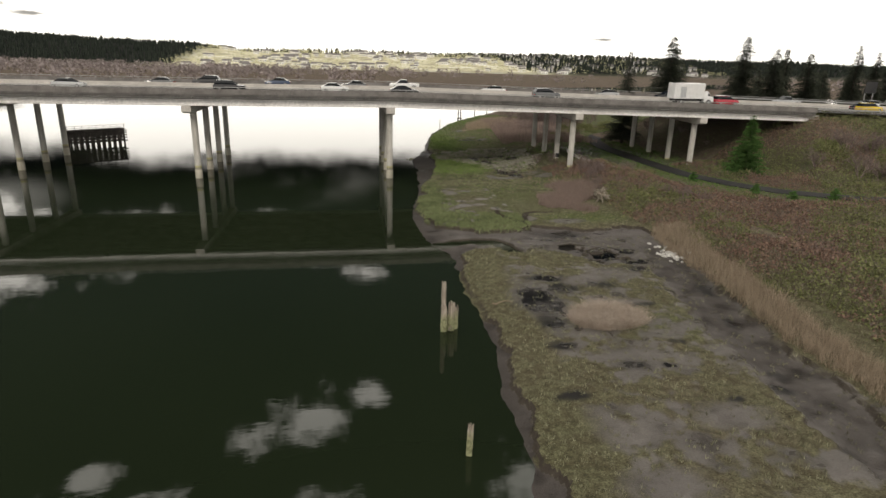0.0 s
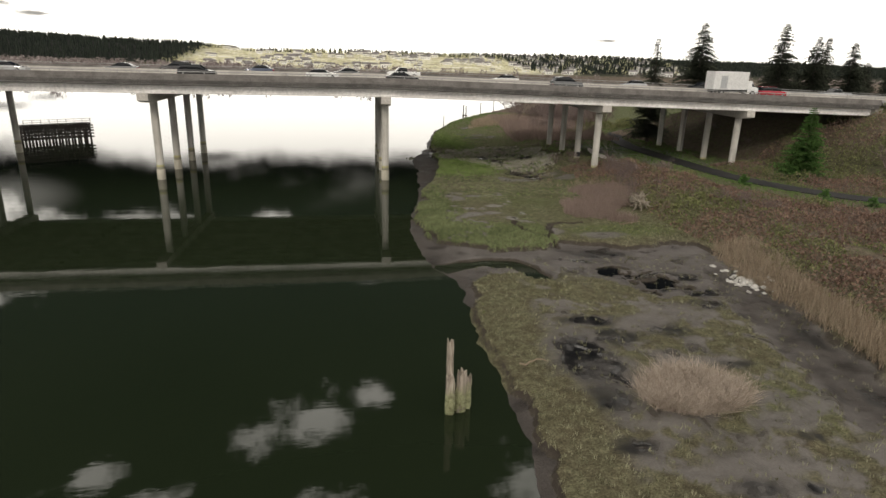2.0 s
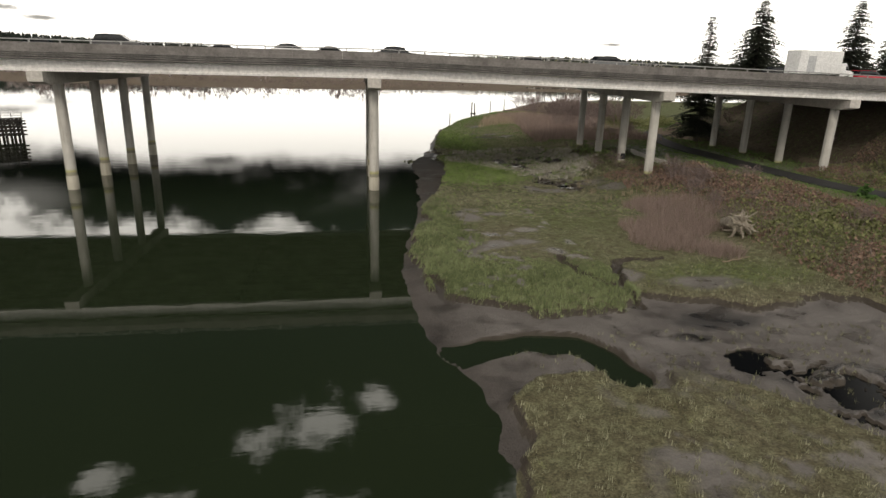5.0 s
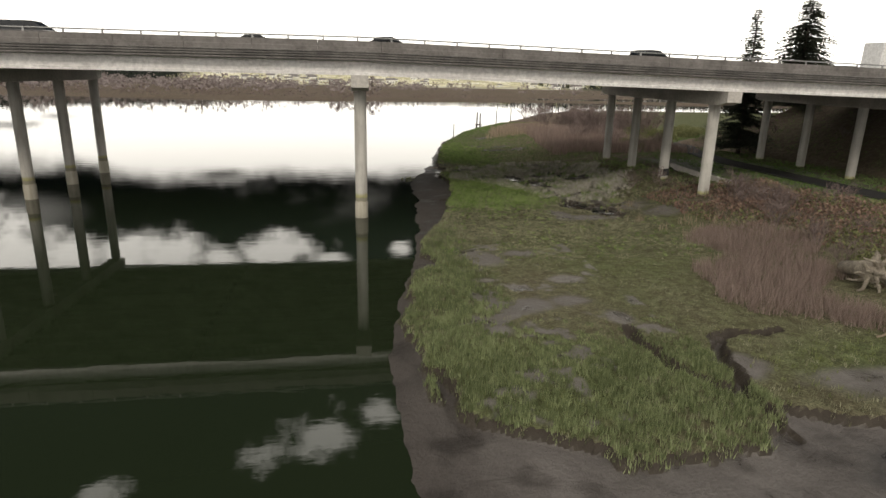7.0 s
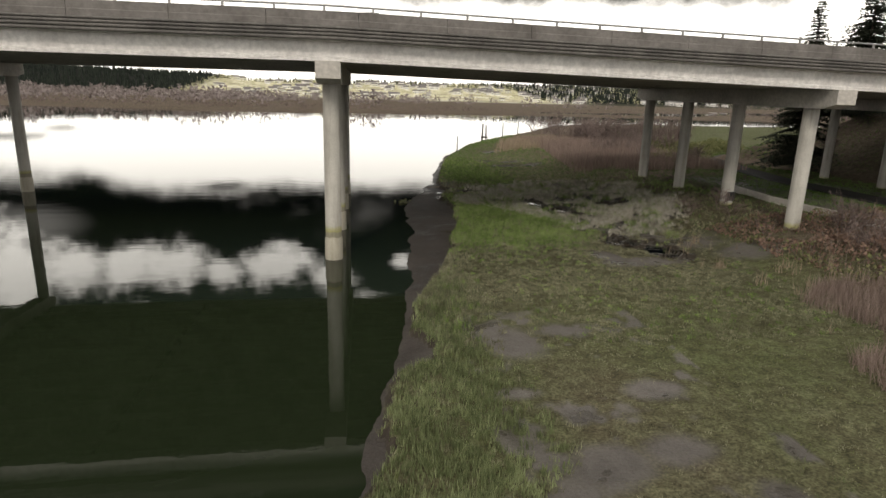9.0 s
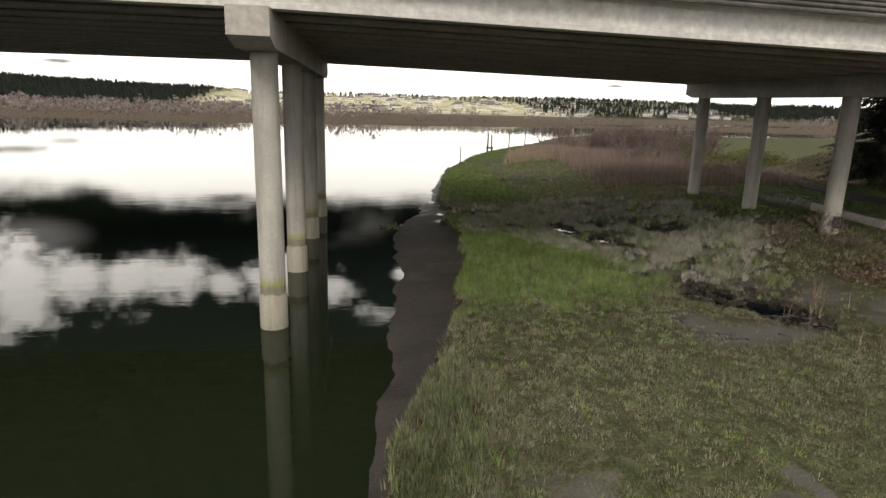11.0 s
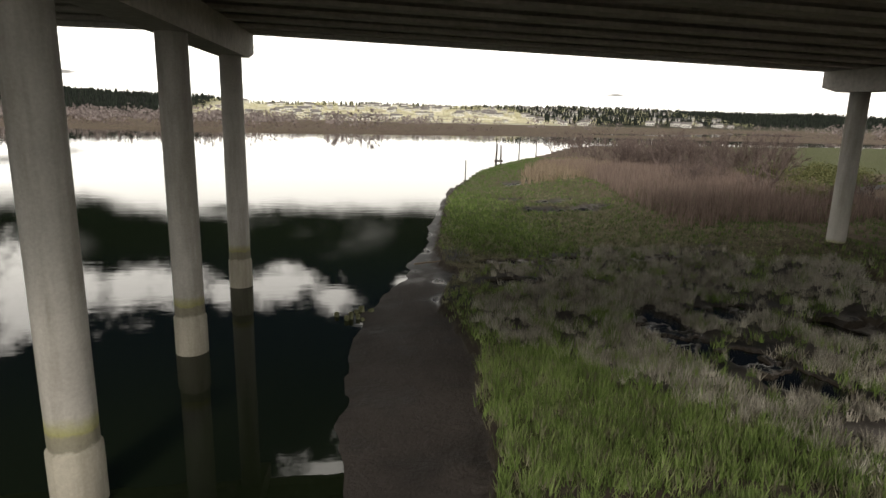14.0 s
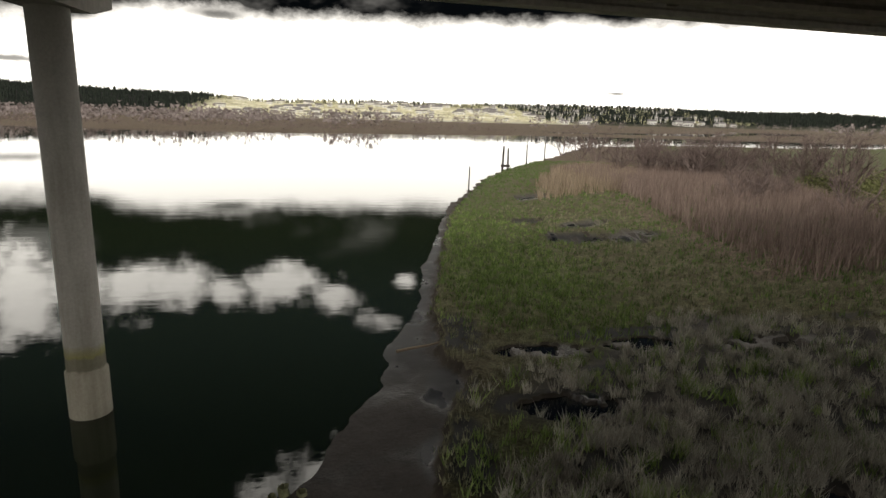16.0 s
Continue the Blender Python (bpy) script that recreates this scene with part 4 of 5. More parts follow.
def tuft_gaps(which):
    """Tufts with dark earth showing between them."""
    f = marsh_chance(which)
    return lambda x, y: np.clip(1.4 * f(x, y), 0, 1) * (1 - 0.6 * sstep(0.0, 0.35, vnoise(x, y, 0.5, 55) + 0.35 * vnoise(x, y, 2.2, 56)))


def clump_chance(x, y):
    return (1 - mud_mask(x, y)) * np.maximum(np.exp(-((x - 15.2) / 3.4) ** 4 - ((y - 17.0) / 4.4) ** 4), 0.25 * zones(x, y)[3])


def marsh():
    near, rest = (4, 24, -14, 16), (0, 34, -76, 62)

    def strip(x, y):
        n = vnoise(x, y, 3.0, 58)
        edge = np.maximum(1 - sstep(4.0, 7.0, x + n), 1 - sstep(-27, -22, y + 2 * n)) * (1 - sstep(-1, 3, y + n))
        return (1 - mud_mask(x, y)) * (inland(x, y) > 0.4) * edge * (0.35 + 0.65 * sstep(-0.3, 0.1, vnoise(x, y, 0.6, 59)))

    def close(x, y):
        return (x > 4) & (x < 24) & (y > -14) & (y < 16)

    grass("green_marsh_grass", 19000, near, lambda x, y: tuft_gaps("green")(x, y) * (0.12 + 0.88 * sstep(-1, 4, y + 2 * vnoise(x, y, 3, 60))), 16, 0.075, 0.38, 0.034, 0.45, GRASS_GREEN, "fresh green marsh grass in dense tufts")
    grass("green_marsh_grass", 60000, rest, lambda x, y: tuft_gaps("green")(x, y) * ~close(x, y) * (y < 16), 6, 0.06, 0.22, 0.034, 0.4, GRASS_MOSS, "short dull green marsh grass in dense tufts")
    grass("green_marsh_grass", 26000, (8, 34, 16, 62), marsh_chance("green"), 7, 0.07, 0.30, 0.04, 0.5, GRASS_GREEN, "fresh green grass along the river bank")
    grass("sage_marsh_grass", 26000, (0, 13, -35, 3), strip, 12, 0.07, 0.29, 0.032, 0.35, GRASS_SAGE, "pale green marsh grass in upright tufts")
    grass("olive_marsh_grass", 34000, near, tuft_gaps("olive"), 14, 0.08, 0.30, 0.034, 0.55, GRASS_OLIVE, "low tan and olive salt marsh grass")
    grass("olive_marsh_grass", 85000, rest, lambda x, y: marsh_chance("olive")(x, y) * ~close(x, y), 7, 0.06, 0.22, 0.032, 0.4, GRASS_OLIVE, "low tan and olive salt marsh grass")
    grass("grey_rushes", 17000, (8, 34, 2, 34), rush_gaps, 26, 0.065, 0.38, 0.028, 0.6, GRASS_GREY, "grey silvery rushes standing in wet mud", "rushes")
    grass("green_rushes", 2200, (9, 30, 4, 30), clump_chance, 24, 0.14, 0.42, 0.040, 0.6, GRASS_GREEN, "bright green rush clumps among the grey ones", "rushes")


marsh()


def in_ellipse(cx, cy, rx, ry, wob=0.3):
    return lambda x, y: (np.hypot((x - cx) / rx, (y - cy) / ry) + wob * vnoise(x, y, 2.5, 61) < 1) * 1.0


def reeds(label, n, box4, chance, height, material, per=5, lean=0.25, width=0.035):
    x, y = scatter(n, *box4, chance)
    x, y = tufted(x, y, per, 0.10)
    tri_mesh("reeds", blades(x, y, ground_z(x, y), height, width, lean), material, label, "reeds")


reeds("bleached dead grass clump on the mud flat", 4200, (6, 14, -62, -54), in_ellipse(9.9, -58.0, 2.7, 1.9), 0.72, REED_PALE, 9, 1.5, 0.028)
reeds("belt of tall dry tan reeds beside the mud channel", 20000, (18, 31, -95, -36),
      lambda x, y: (line_dist(x, y, REED_BELT) + 0.8 * vnoise(x, y, 3, 62) < 1.6) * 0.8, 1.1, REED_TAN, 7, 0.5, 0.026)
reeds("pinkish tan dead reeds between grass and brambles", 9000, (15, 31, -30, -6),
      lambda x, y: np.maximum(in_ellipse(22.0, -20.5, 4.8, 5.6)(x, y), in_ellipse(25.5, -12.5, 3.2, 4.0)(x, y)) * (np.hypot(x - 25.2, y + 22.6) > 2.3) * 0.8, 0.85, REED_ROSE, 8, 0.5, 0.026)
reeds("thin straw coloured reeds near the dark pools", 2500, (14, 32, -14, 2), lambda x, y: 0.35 * sstep(0.15, 0.4, vnoise(x, y, 3.0, 63)) * sstep(19, 22, x), 0.8, REED_TAN, 5)
reeds("wide bed of rusty brown dead reeds", 26000, (26, 82, 33, 100),
      lambda x, y: ((x > 28 + 0.16 * (y - 34)) & (x < 50 + 0.42 * np.clip(y - 57, 0, 99))) * np.clip(0.75 + 0.5 * vnoise(x, y, 7, 64), 0, 1), 1.35, REED_ROSE, 5, 0.3, 0.07)
reeds("band of golden reeds along the river bank", 8000, (24, 60, 62, 108),
      lambda x, y: (np.abs(x - (31 + 0.45 * (y - 66))) + 3 * vnoise(x, y, 5, 65) < 5.0) * 0.8, 1.3, REED_TAN, 5, 0.25, 0.07)


def leaves(x, y, z, size, rng=RNG):
    n = len(x)
    c = np.stack([x, y, z], -1)
    u = rng.normal(0, 1, (n, 3)); u /= np.linalg.norm(u, axis=1)[:, None]
    v = rng.normal(0, 1, (n, 3)); v -= (v * u).sum(1)[:, None] * u; v /= np.linalg.norm(v, axis=1)[:, None]
    s = (size * rng.uniform(0.6, 1.4, n))[:, None]
    return np.stack([c - u * s, c + u * s * 0.4 + v * s * 0.7, c + u * s * 0.4 - v * s * 0.7], 1)


def thicket_height(x, y):
    """Height of the bramble mounds over the ground; 0 where none grow."""
    m = sstep(26.0, 30.0, x + 2.0 * vnoise(x, y, 4, 71)) * (1 - sstep(0, 7, y + 3 * vnoise(x, y, 5, 72)))
    m = m * sstep(2.2, 5.5, line_dist(x, y, TRAIL))
    # a grass strip runs along the path
    strip = sstep(4.5, 12.0, line_dist(x, y, TRAIL) + 3 * vnoise(x, y, 4, 73))
    m = m * np.where(x < np.interp(y, (-40, -20, 0, 20), (62, 52, 46, 45)), strip, 1)
    return m * np.clip(0.8 + 1.2 * vnoise(x, y, 5, 74) + 0.55 * vnoise(x, y, 1.7, 75), 0.05, 2.4)


def brambles():
    x, y = RNG.uniform(25, 105, 330000), RNG.uniform(-82, 8, 330000)
    k = (x < 0.98 * (y + 100) + 4) & (RNG.uniform(0, 1, len(x)) < np.clip(1.4 - (x - 25) / 70, 0.35, 1))
    x, y = x[k], y[k]
    h = thicket_height(x, y)
    k = h > 0.12
    x, y, h = x[k], y[k], h[k]
    z = ground_z(x, y) + h * RNG.uniform(0.15, 1.05, len(x)) ** 0.6
    tone = vnoise(x, y, 8, 76) + 0.5 * vnoise(x, y, 1.5, 77) + RNG.normal(0, 0.15, len(x))
    g = tone > -0.12
    tri_mesh("brambles", leaves(x[~g], y[~g], z[~g], 0.12), BRAMBLE, "low reddish brown bramble thicket on the slope", "brambles")
    tri_mesh("green_brambles", leaves(x[g], y[g], z[g], 0.12), LEAF_GREEN, "green bramble and fern patches on the slope", "brambles")
    # arching dead canes among them
    k = RNG.uniform(0, 1, len(x)) < 0.16
    tri_mesh("bramble_canes", blades(x[k], y[k], ground_z(x[k], y[k]) + 0.5 * h[k], 0.9, 0.03, 0.9), TWIG, "thin bare bramble canes", "brambles")


brambles()


def trail_grass():
    def chance(x, y):
        d = line_dist(x, y, TRAIL)
        return (d > 1.7) * (thicket_height(x, y) < 0.2) * np.exp(-np.clip(d - 2, 0, 50) / 9) * (x > 24) * (inland(x, y) > 1)
    x, y = scatter(60000, 26, 75, -45, 62, chance)
    x, y = tufted(x, y, 4, 0.1)
    tri_mesh("verge_grass", blades(x, y, ground_z(x, y), 0.22, 0.06, 0.5), VERGE_GREEN, "green grass verge along the path", "grass")
    x, y = scatter(26000, 12, 60, 30, 130, lambda x, y: (inland(x, y) > 0.8) * (x < 34 + 0.4 * (y - 30)) * (1 - mud_mask(x, y)) * 0.8)
    x, y = tufted(x, y, 4, 0.12)
    tri_mesh("bank_grass", blades(x, y, ground_z(x, y), 0.26, 0.06, 0.5), VERGE_GREEN, "green grass on the river bank", "grass")


trail_grass()


def green_shrubs():
    """Leafy evergreen mounds between the reed bed and the field."""
    r = np.random.default_rng(31)
    out = []
    for cx, cy, n, s in ((48, 47, 5, 1.2), (54, 62, 7, 1.6), (60, 67, 7, 1.7), (66, 62, 6, 1.5), (72, 72, 5, 1.6), (43, 42, 4, 0.9), (70, -12, 6, 1.5), (79, -14, 7, 1.8), (88, -11, 7, 2.0), (97, -14, 7, 2.1), (85, -23, 6, 1.6), (107, -16, 6, 2.2), (38, -6, 4, 0.8), (36, -22, 5, 0.9)):
        for _ in range(n):
            x0, y0, R = cx + r.normal(0, 2.2), cy + r.normal(0, 2.6), s * r.uniform(0.7, 1.2)
            u = r.normal(0, 1, (520, 3)); u /= np.linalg.norm(u, axis=1)[:, None]
            u[:, 2] = np.abs(u[:, 2]) * 1.15
            p = u * (R * r.uniform(0.55, 1.08, 520))[:, None]
            x, y = x0 + p[:, 0] * 1.2, y0 + p[:, 1] * 1.2
            out.append(leaves(x, y, ground_z(x, y) + p[:, 2], 0.13, r))
    tri_mesh("green_shrubs", np.concatenate(out), LEAF_GREEN, "low leafy evergreen shrubs on the slopes by the bridge", "shrubs")


green_shrubs()


def twig_tris(height, width, stems, rng):
    """A bare bush: stems that fork into finer and finer twigs, each a thin blade."""
    out = []

    def limb(p, d, length, w, depth):
        e = p + d * length
        s = np.cross(d, rng.normal(0, 1, 3)); s = s / (np.linalg.norm(s) + 1e-6) * w
        out.append((p - s, p + s, e + s * 0.5)); out.append((p - s, e + s * 0.5, e - s * 0.5))
        if depth == 0:
            return
        for _ in range(4 if depth > 1 else 5):
            t = rng.uniform(0.35, 1.0)
            nd = d + rng.normal(0, 0.42, 3) + np.array((0, 0, 0.12)); nd /= np.linalg.norm(nd)
            limb(p + d * length * t, nd, length * rng.uniform(0.40, 0.62), w * 0.6, depth - 1)

    for _ in range(stems):
        a = rng.uniform(0, math.tau)
        d = np.array((math.cos(a) * rng.uniform(0, width), math.sin(a) * rng.uniform(0, width), 1.0)); d /= np.linalg.norm(d)
        p = np.array((math.cos(a), math.sin(a), 0)) * rng.uniform(0, 0.3)
        limb(p, d, height * rng.uniform(0.45, 0.65), 0.045, 3)
    return np.array(out)


BUSHES = []
for k in range(4):
    r = np.random.default_rng(100 + k)
    t = twig_tris(3.0, 0.75, 9, r)
    b = tagged(new("bare_bush"), "bare brown winter bush with fine twigs", "bush", "bare bushes")
    tri_mesh("crown", t, TWIG, parent=b)
    BUSHES.append(b)


def bush_places():
    r = np.random.default_rng(11)
    out = []
    for cx, cy, rx, ry, n, s0, s1 in ((68, 138, 12, 22, 12, 1.6, 2.3), (60, 92, 11, 14, 12, 1.6, 2.4), (58, 68, 7, 9, 8, 1.5, 2.2), (52, 84, 7, 10, 8, 1.3, 2.0),
                                      (44, 52, 6, 8, 5, 0.9, 1.5), (33, -4, 4, 4, 9, 0.6, 0.9), (30, -14, 3, 5, 4, 0.5, 0.8), (29, 7, 2, 2, 3, 0.5, 0.7), (34, -24, 3, 6, 5, 0.5, 0.8),
                                      (78, -16, 14, 9, 16, 1.0, 1.9), (104, -14, 14, 10, 12, 1.1, 2.0), (70, -33, 8, 5, 6, 0.8, 1.3), (62, 20, 3, 16, 4, 0.4, 0.7), (46, 40, 5, 5, 4, 0.7, 1.1)):
        for _ in range(n):
            x, y = cx + r.uniform(-rx, rx), cy + r.uniform(-ry, ry)
            if np.asarray(line_dist(np.array([x]), np.array([y]), TRAIL))[0] < 3 or inland(np.array([x]), np.array([y]))[0] < 2:
                continue
            out.append((x, y, float(ground_z(x, y)) - 0.05, r.uniform(s0, s1), r.uniform(0, 360), int(r.integers(0, 4))))
    return out


for x, y, z, s, rot, k in bush_places():
    b = copy_thing(BUSHES[k], pose(x, y, z, 0, 0, rot))
    b.scale = (s, s, s * 0.9)
for b, (x, y) in zip(BUSHES, ((57, 76), (63, 84), (76, -12), (31.5, -2))):
    b.location = (x, y, float(ground_z(x, y)) - 0.05)


def conifer(name, x, y, base, top, spread, material, label, density=1.0, seed=1, start=0.12, droop=0.35):
    r = np.random.default_rng(seed)
    H = top - base
    tree = tagged(new(name), label, "conifer")
    tree.location = (x, y, base)
    bm = bmesh.new()
    ring_tube(bm, [(0, 0, -0.5), (0, 0, H * 0.4), (0.05, 0, H * 0.75), (0, 0, H * 0.99)], [H * 0.018, H * 0.013, H * 0.007, 0.02], 8)
    part("trunk", bm, BARK, tree, smooth=True)
    tris = []
    zz = H * start
    while zz < H * 0.985:
        f = zz / H
        reach = spread * (1 - f) ** 0.8 * r.uniform(0.75, 1.1) + 0.12
        for b in range(int(r.integers(5, 8) * density) + 1):
            a = r.uniform(0, math.tau)
            L = reach * r.uniform(0.55, 1.18)
            dr = droop * r.uniform(0.5, 1.4)
            d = np.array((math.cos(a), math.sin(a), 0.0))
            s = np.array((-d[1], d[0], 0.0))
            n = max(3, int(L * 2.6))
            for i in range(n):
                t = (i + r.uniform(0.2, 1)) / n
                p = d * L * t + np.array((0, 0, zz - dr * L * t * t + 0.12 * L * t))
                wdt = (0.10 + 0.30 * (1 - f) + 0.32 * L * (1 - t)) * r.uniform(0.6, 1.2)
                for sd in (-1, 1):
                    e = p + s * sd * wdt + d * wdt * 0.5 + np.array((0, 0, -0.25 * wdt - r.uniform(0, 0.15)))
                    tris.append((p - d * 0.16, p + d * 0.22, e))
                tris.append((p - s * 0.10, p + s * 0.10, p + d * L / n * 1.2 + np.array((0, 0, -0.12 * L / n))))
                tris.append((p, p + d * 0.25, p + np.array((r.normal(0, .1), r.normal(0, .1), -0.35 * wdt - 0.1))))
        zz += r.uniform(0.20, 0.34) * (0.6 + 0.02 * H)
    tri_mesh("crown", tris, material, parent=tree)
    return tree


for i, (x, y, top, sp) in enumerate(((54.8, 31.0, 21.9, 4.8), (69.0, 38.6, 26.0, 7.4), (88.0, 38.5, 26.6, 6.6), (95, 36.8, 24.0, 6.0), (101.5, 41.5, 24.3, 4.8), (107, 40.0, 23.2, 6.4),
                                     (135.0, 55, 26.4, 6.2), (142.5, 56, 25.0, 6.0), (149, 58, 26.0, 6.6), (124, 56, 19.0, 5.6), (83, 47, 15.0, 4.6), (131, 62, 19.5, 5.8), (112.5, 44, 17.5, 5.4), (118, 47, 19.5, 5.6), (98, 46, 19.0, 6.0), (138.5, 60, 20.0, 6.2), (91.5, 44, 18.0, 5.4))):
    g = float(ground_z(x, y))
    conifer("spruce_tree", x, y, g, top, sp, NEEDLE, "tall dark green spruce behind the highway", 1.5, 20 + i, 0.06 if i < 3 else 0.1)
conifer("cedar_tree", 56.0, -9.6, float(ground_z(56.0, -9.6)) - 0.3, 11.6, 3.7, CEDAR, "young bright green cedar on the embankment", 1.9, 50, 0.02, 0.15)
for i, (x, y, hh) in enumerate(((50.5, -20.5, 1.5), (53.5, -24.0, 1.2), (46.8, -11.5, 1.3), (58.5, -25.6, 1.7))):
    conifer("small_pine", x - 2.4, y - 2.2, float(ground_z(x - 2.4, y - 2.2)), float(ground_z(x - 2.4, y - 2.2)) + hh, 0.8, CEDAR, "small young pine beside the path", 0.8, 60 + i, 0.05, 0.1)

# ---- distance: far bank, hills, houses ----
FAR_CONIFER = island("far_conifer", (0.010, 0.014, 0.012), (0.032, 0.040, 0.030))
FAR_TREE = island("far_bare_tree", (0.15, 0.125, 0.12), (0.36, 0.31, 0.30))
# sunshine on the hillside trees is put into their leaf colour
FAR_GREEN_SUNLIT = island("far_sunlit_scrub", (0.34, 0.34, 0.17), (0.80, 0.77, 0.52))


def far_cones(n, xs, ys, h0, h1, chance):
    x, y = scatter(n, *xs, *ys, chance)
    z = ground_z(x, y)
    out = []
    for a, b, c in zip(x, y, z):
        h = RNG.uniform(h0, h1)
        r = h * RNG.uniform(0.16, 0.24)
        for lo, hi, k in ((0.0, 0.6, 1.0), (0.35, 1.0, 0.62)):
            ang = RNG.uniform(0, math.tau)
            ring = [(a + r * k * math.cos(ang + i * math.tau / 5), b + r * k * math.sin(ang + i * math.tau / 5), c + h * lo + RNG.uniform(-.05, .05) * h) for i in range(5)]
            for i in range(5):
                out.append((ring[i], ring[(i + 1) % 5], (a, b, c + h * hi)))
    return np.array(out)


def crest(x, y):
    side = np.where(x < -470, 0.9, np.where(x > 640, 0.9, 0.6 * (y > 2450) * sstep(0.0, 0.3, vnoise(x, y, 150, 81) + 0.2)))
    return side * sstep(-0.5, 0.1, vnoise(x, y, 120, 82) + 0.3)


tri_mesh("far_woods", far_cones(24000, (-3200, 3200), (1800, 3100), 14, 28, crest), FAR_CONIFER, "dark conifer forest along the distant ridge", "forest")


def far_blobs(n, xs, ys, h0, h1, chance, per, wide):
    x, y = scatter(n, *xs, *ys, chance)
    h = RNG.uniform(h0, h1, len(x))
    z = ground_z(x, y)
    x, y, z, h = (np.repeat(v, per) for v in (x, y, z, h))
    m = len(x)
    u = RNG.normal(0, 1, (m, 3)); u /= np.linalg.norm(u, axis=1)[:, None]
    rr = RNG.uniform(0.3, 1, m) ** 0.5
    px, py, pz = x + u[:, 0] * rr * h * wide, y + u[:, 1] * rr * h * wide, z + h * 0.52 + u[:, 2] * rr * h * 0.5
    return leaves(px, py, np.maximum(pz, z), h * 0.13)


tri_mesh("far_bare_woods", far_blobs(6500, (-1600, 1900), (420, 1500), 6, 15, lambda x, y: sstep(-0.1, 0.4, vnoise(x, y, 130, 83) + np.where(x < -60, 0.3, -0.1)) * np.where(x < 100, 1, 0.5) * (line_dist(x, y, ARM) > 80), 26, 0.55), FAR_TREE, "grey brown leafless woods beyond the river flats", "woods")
tri_mesh("far_bank_scrub", far_blobs(1500, (-420, 700), (318, 420), 1.2, 4.5, lambda x, y: (far_land(x, y) > 12) * (line_dist(x, y, ARM) > 60) * 0.8, 16, 0.8), TWIG, "brown scrub along the far river bank", "scrub")
tri_mesh("far_hill_scrub", far_blobs(3600, (-500, 1300), (1750, 2600), 8, 18, lambda x, y: 0.5 + 0 * x, 12, 0.7), FAR_GREEN_SUNLIT, "green trees among houses on the hillside, coloured pale as if sunlit", "trees")

HOUSE_WALL = simple("house_wall", (0.78, 0.76, 0.72), (0.88, 0.87, 0.84), 0.05, 0.8)
HOUSE_ROOF = simple("house_roof", (0.16, 0.15, 0.15), (0.30, 0.28, 0.27), 0.05, 0.9)
HOUSE_GLASS = simple("window_glass", (0.04, 0.05, 0.06), (0.08, 0.09, 0.10), 0.1, 0.15)


def house():
    h = tagged(new("house"), "small pale house with a grey gable roof", "house", "houses on the far hill")
    bm = bmesh.new()
    box(bm, -7, 7, -5, 5, -2, 5.5)
    wall = part("wall", bm, HOUSE_WALL, h)
    v = [(-7.6, -5.6, 5.3), (7.6, -5.6, 5.3), (7.6, 5.6, 5.3), (-7.6, 5.6, 5.3), (-7.6, 0, 8.6), (7.6, 0, 8.6)]
    obj("roof", v, [(0, 1, 5, 4), (2, 3, 4, 5), (0, 4, 3), (1, 2, 5), (3, 2, 1, 0)], HOUSE_ROOF, h)
    for x in (-4, 0, 4):
        bm = bmesh.new()
        box(bm, x - 0.9, x + 0.9, -5.12, -4.9, 1.2, 3.2)
        part("window", bm, HOUSE_GLASS, h)
    return h


first = house()
r = np.random.default_rng(5)
n = 0
while n < 210:
    x, y = r.uniform(-420, 1250), r.uniform(1720, 2480)
    if vnoise(np.array([x]), np.array([y]), 160, 85)[0] < -0.15:
        continue
    m = pose(x, y, float(ground_z(x, y)), 0, 0, r.uniform(-40, 40))
    if n == 0:
        first.matrix_basis = m
        first.scale = (1.5, 1.5, 1.5)
    else:
        c = copy_thing(first, m)
        k = r.uniform(1.1, 2.0)
        c.scale = (k, k, k)
    n += 1

# ---- things in and by the water ----


def wobbly_post(x, y, base, top, radius, lean, material, parent, name, seed, split=False):
    """A round timber, grooved along the grain; a split one ends in uneven splinters."""
    r = np.random.default_rng(seed)
    seg, n = 16, 11
    groove = r.uniform(0.78, 1.12, seg)
    drop = r.uniform(0, 1, seg) ** 1.5 * (0.22 * (top - max(base, 0)) if split else 0.01)
    drop[r.integers(0, seg)] = 0
    verts, faces = [], []
    for i in range(n):
        t = i / (n - 1)
        cx, cy = x + lean[0] * t + r.normal(0, 0.01), y + lean[1] * t + r.normal(0, 0.01)
        rr = radius * (1 - 0.16 * t) * r.uniform(0.95, 1.05)
        for k in range(seg):
            a = k * math.tau / seg
            q = rr * groove[k] * r.uniform(0.96, 1.04)
            h = base + (top - drop[k] * max(0, (t - 0.5) * 2) - base) * t
            verts.append((cx + q * math.cos(a), cy + q * math.sin(a), h))
    for i in range(n - 1):
        for k in range(seg):
            faces.append((seg * i + k, seg * i + (k + 1) % seg, seg * (i + 1) + (k + 1) % seg, seg * (i + 1) + k))
    cx, cy = x + lean[0], y + lean[1]
    verts.append((cx, cy, top - float(drop.mean()) - (0.12 if split else 0)))
    c = len(verts) - 1
    for k in range(seg):
        faces.append((seg * (n - 1) + k, seg * (n - 1) + (k + 1) % seg, c))
    return obj(name, verts, faces, material, parent)


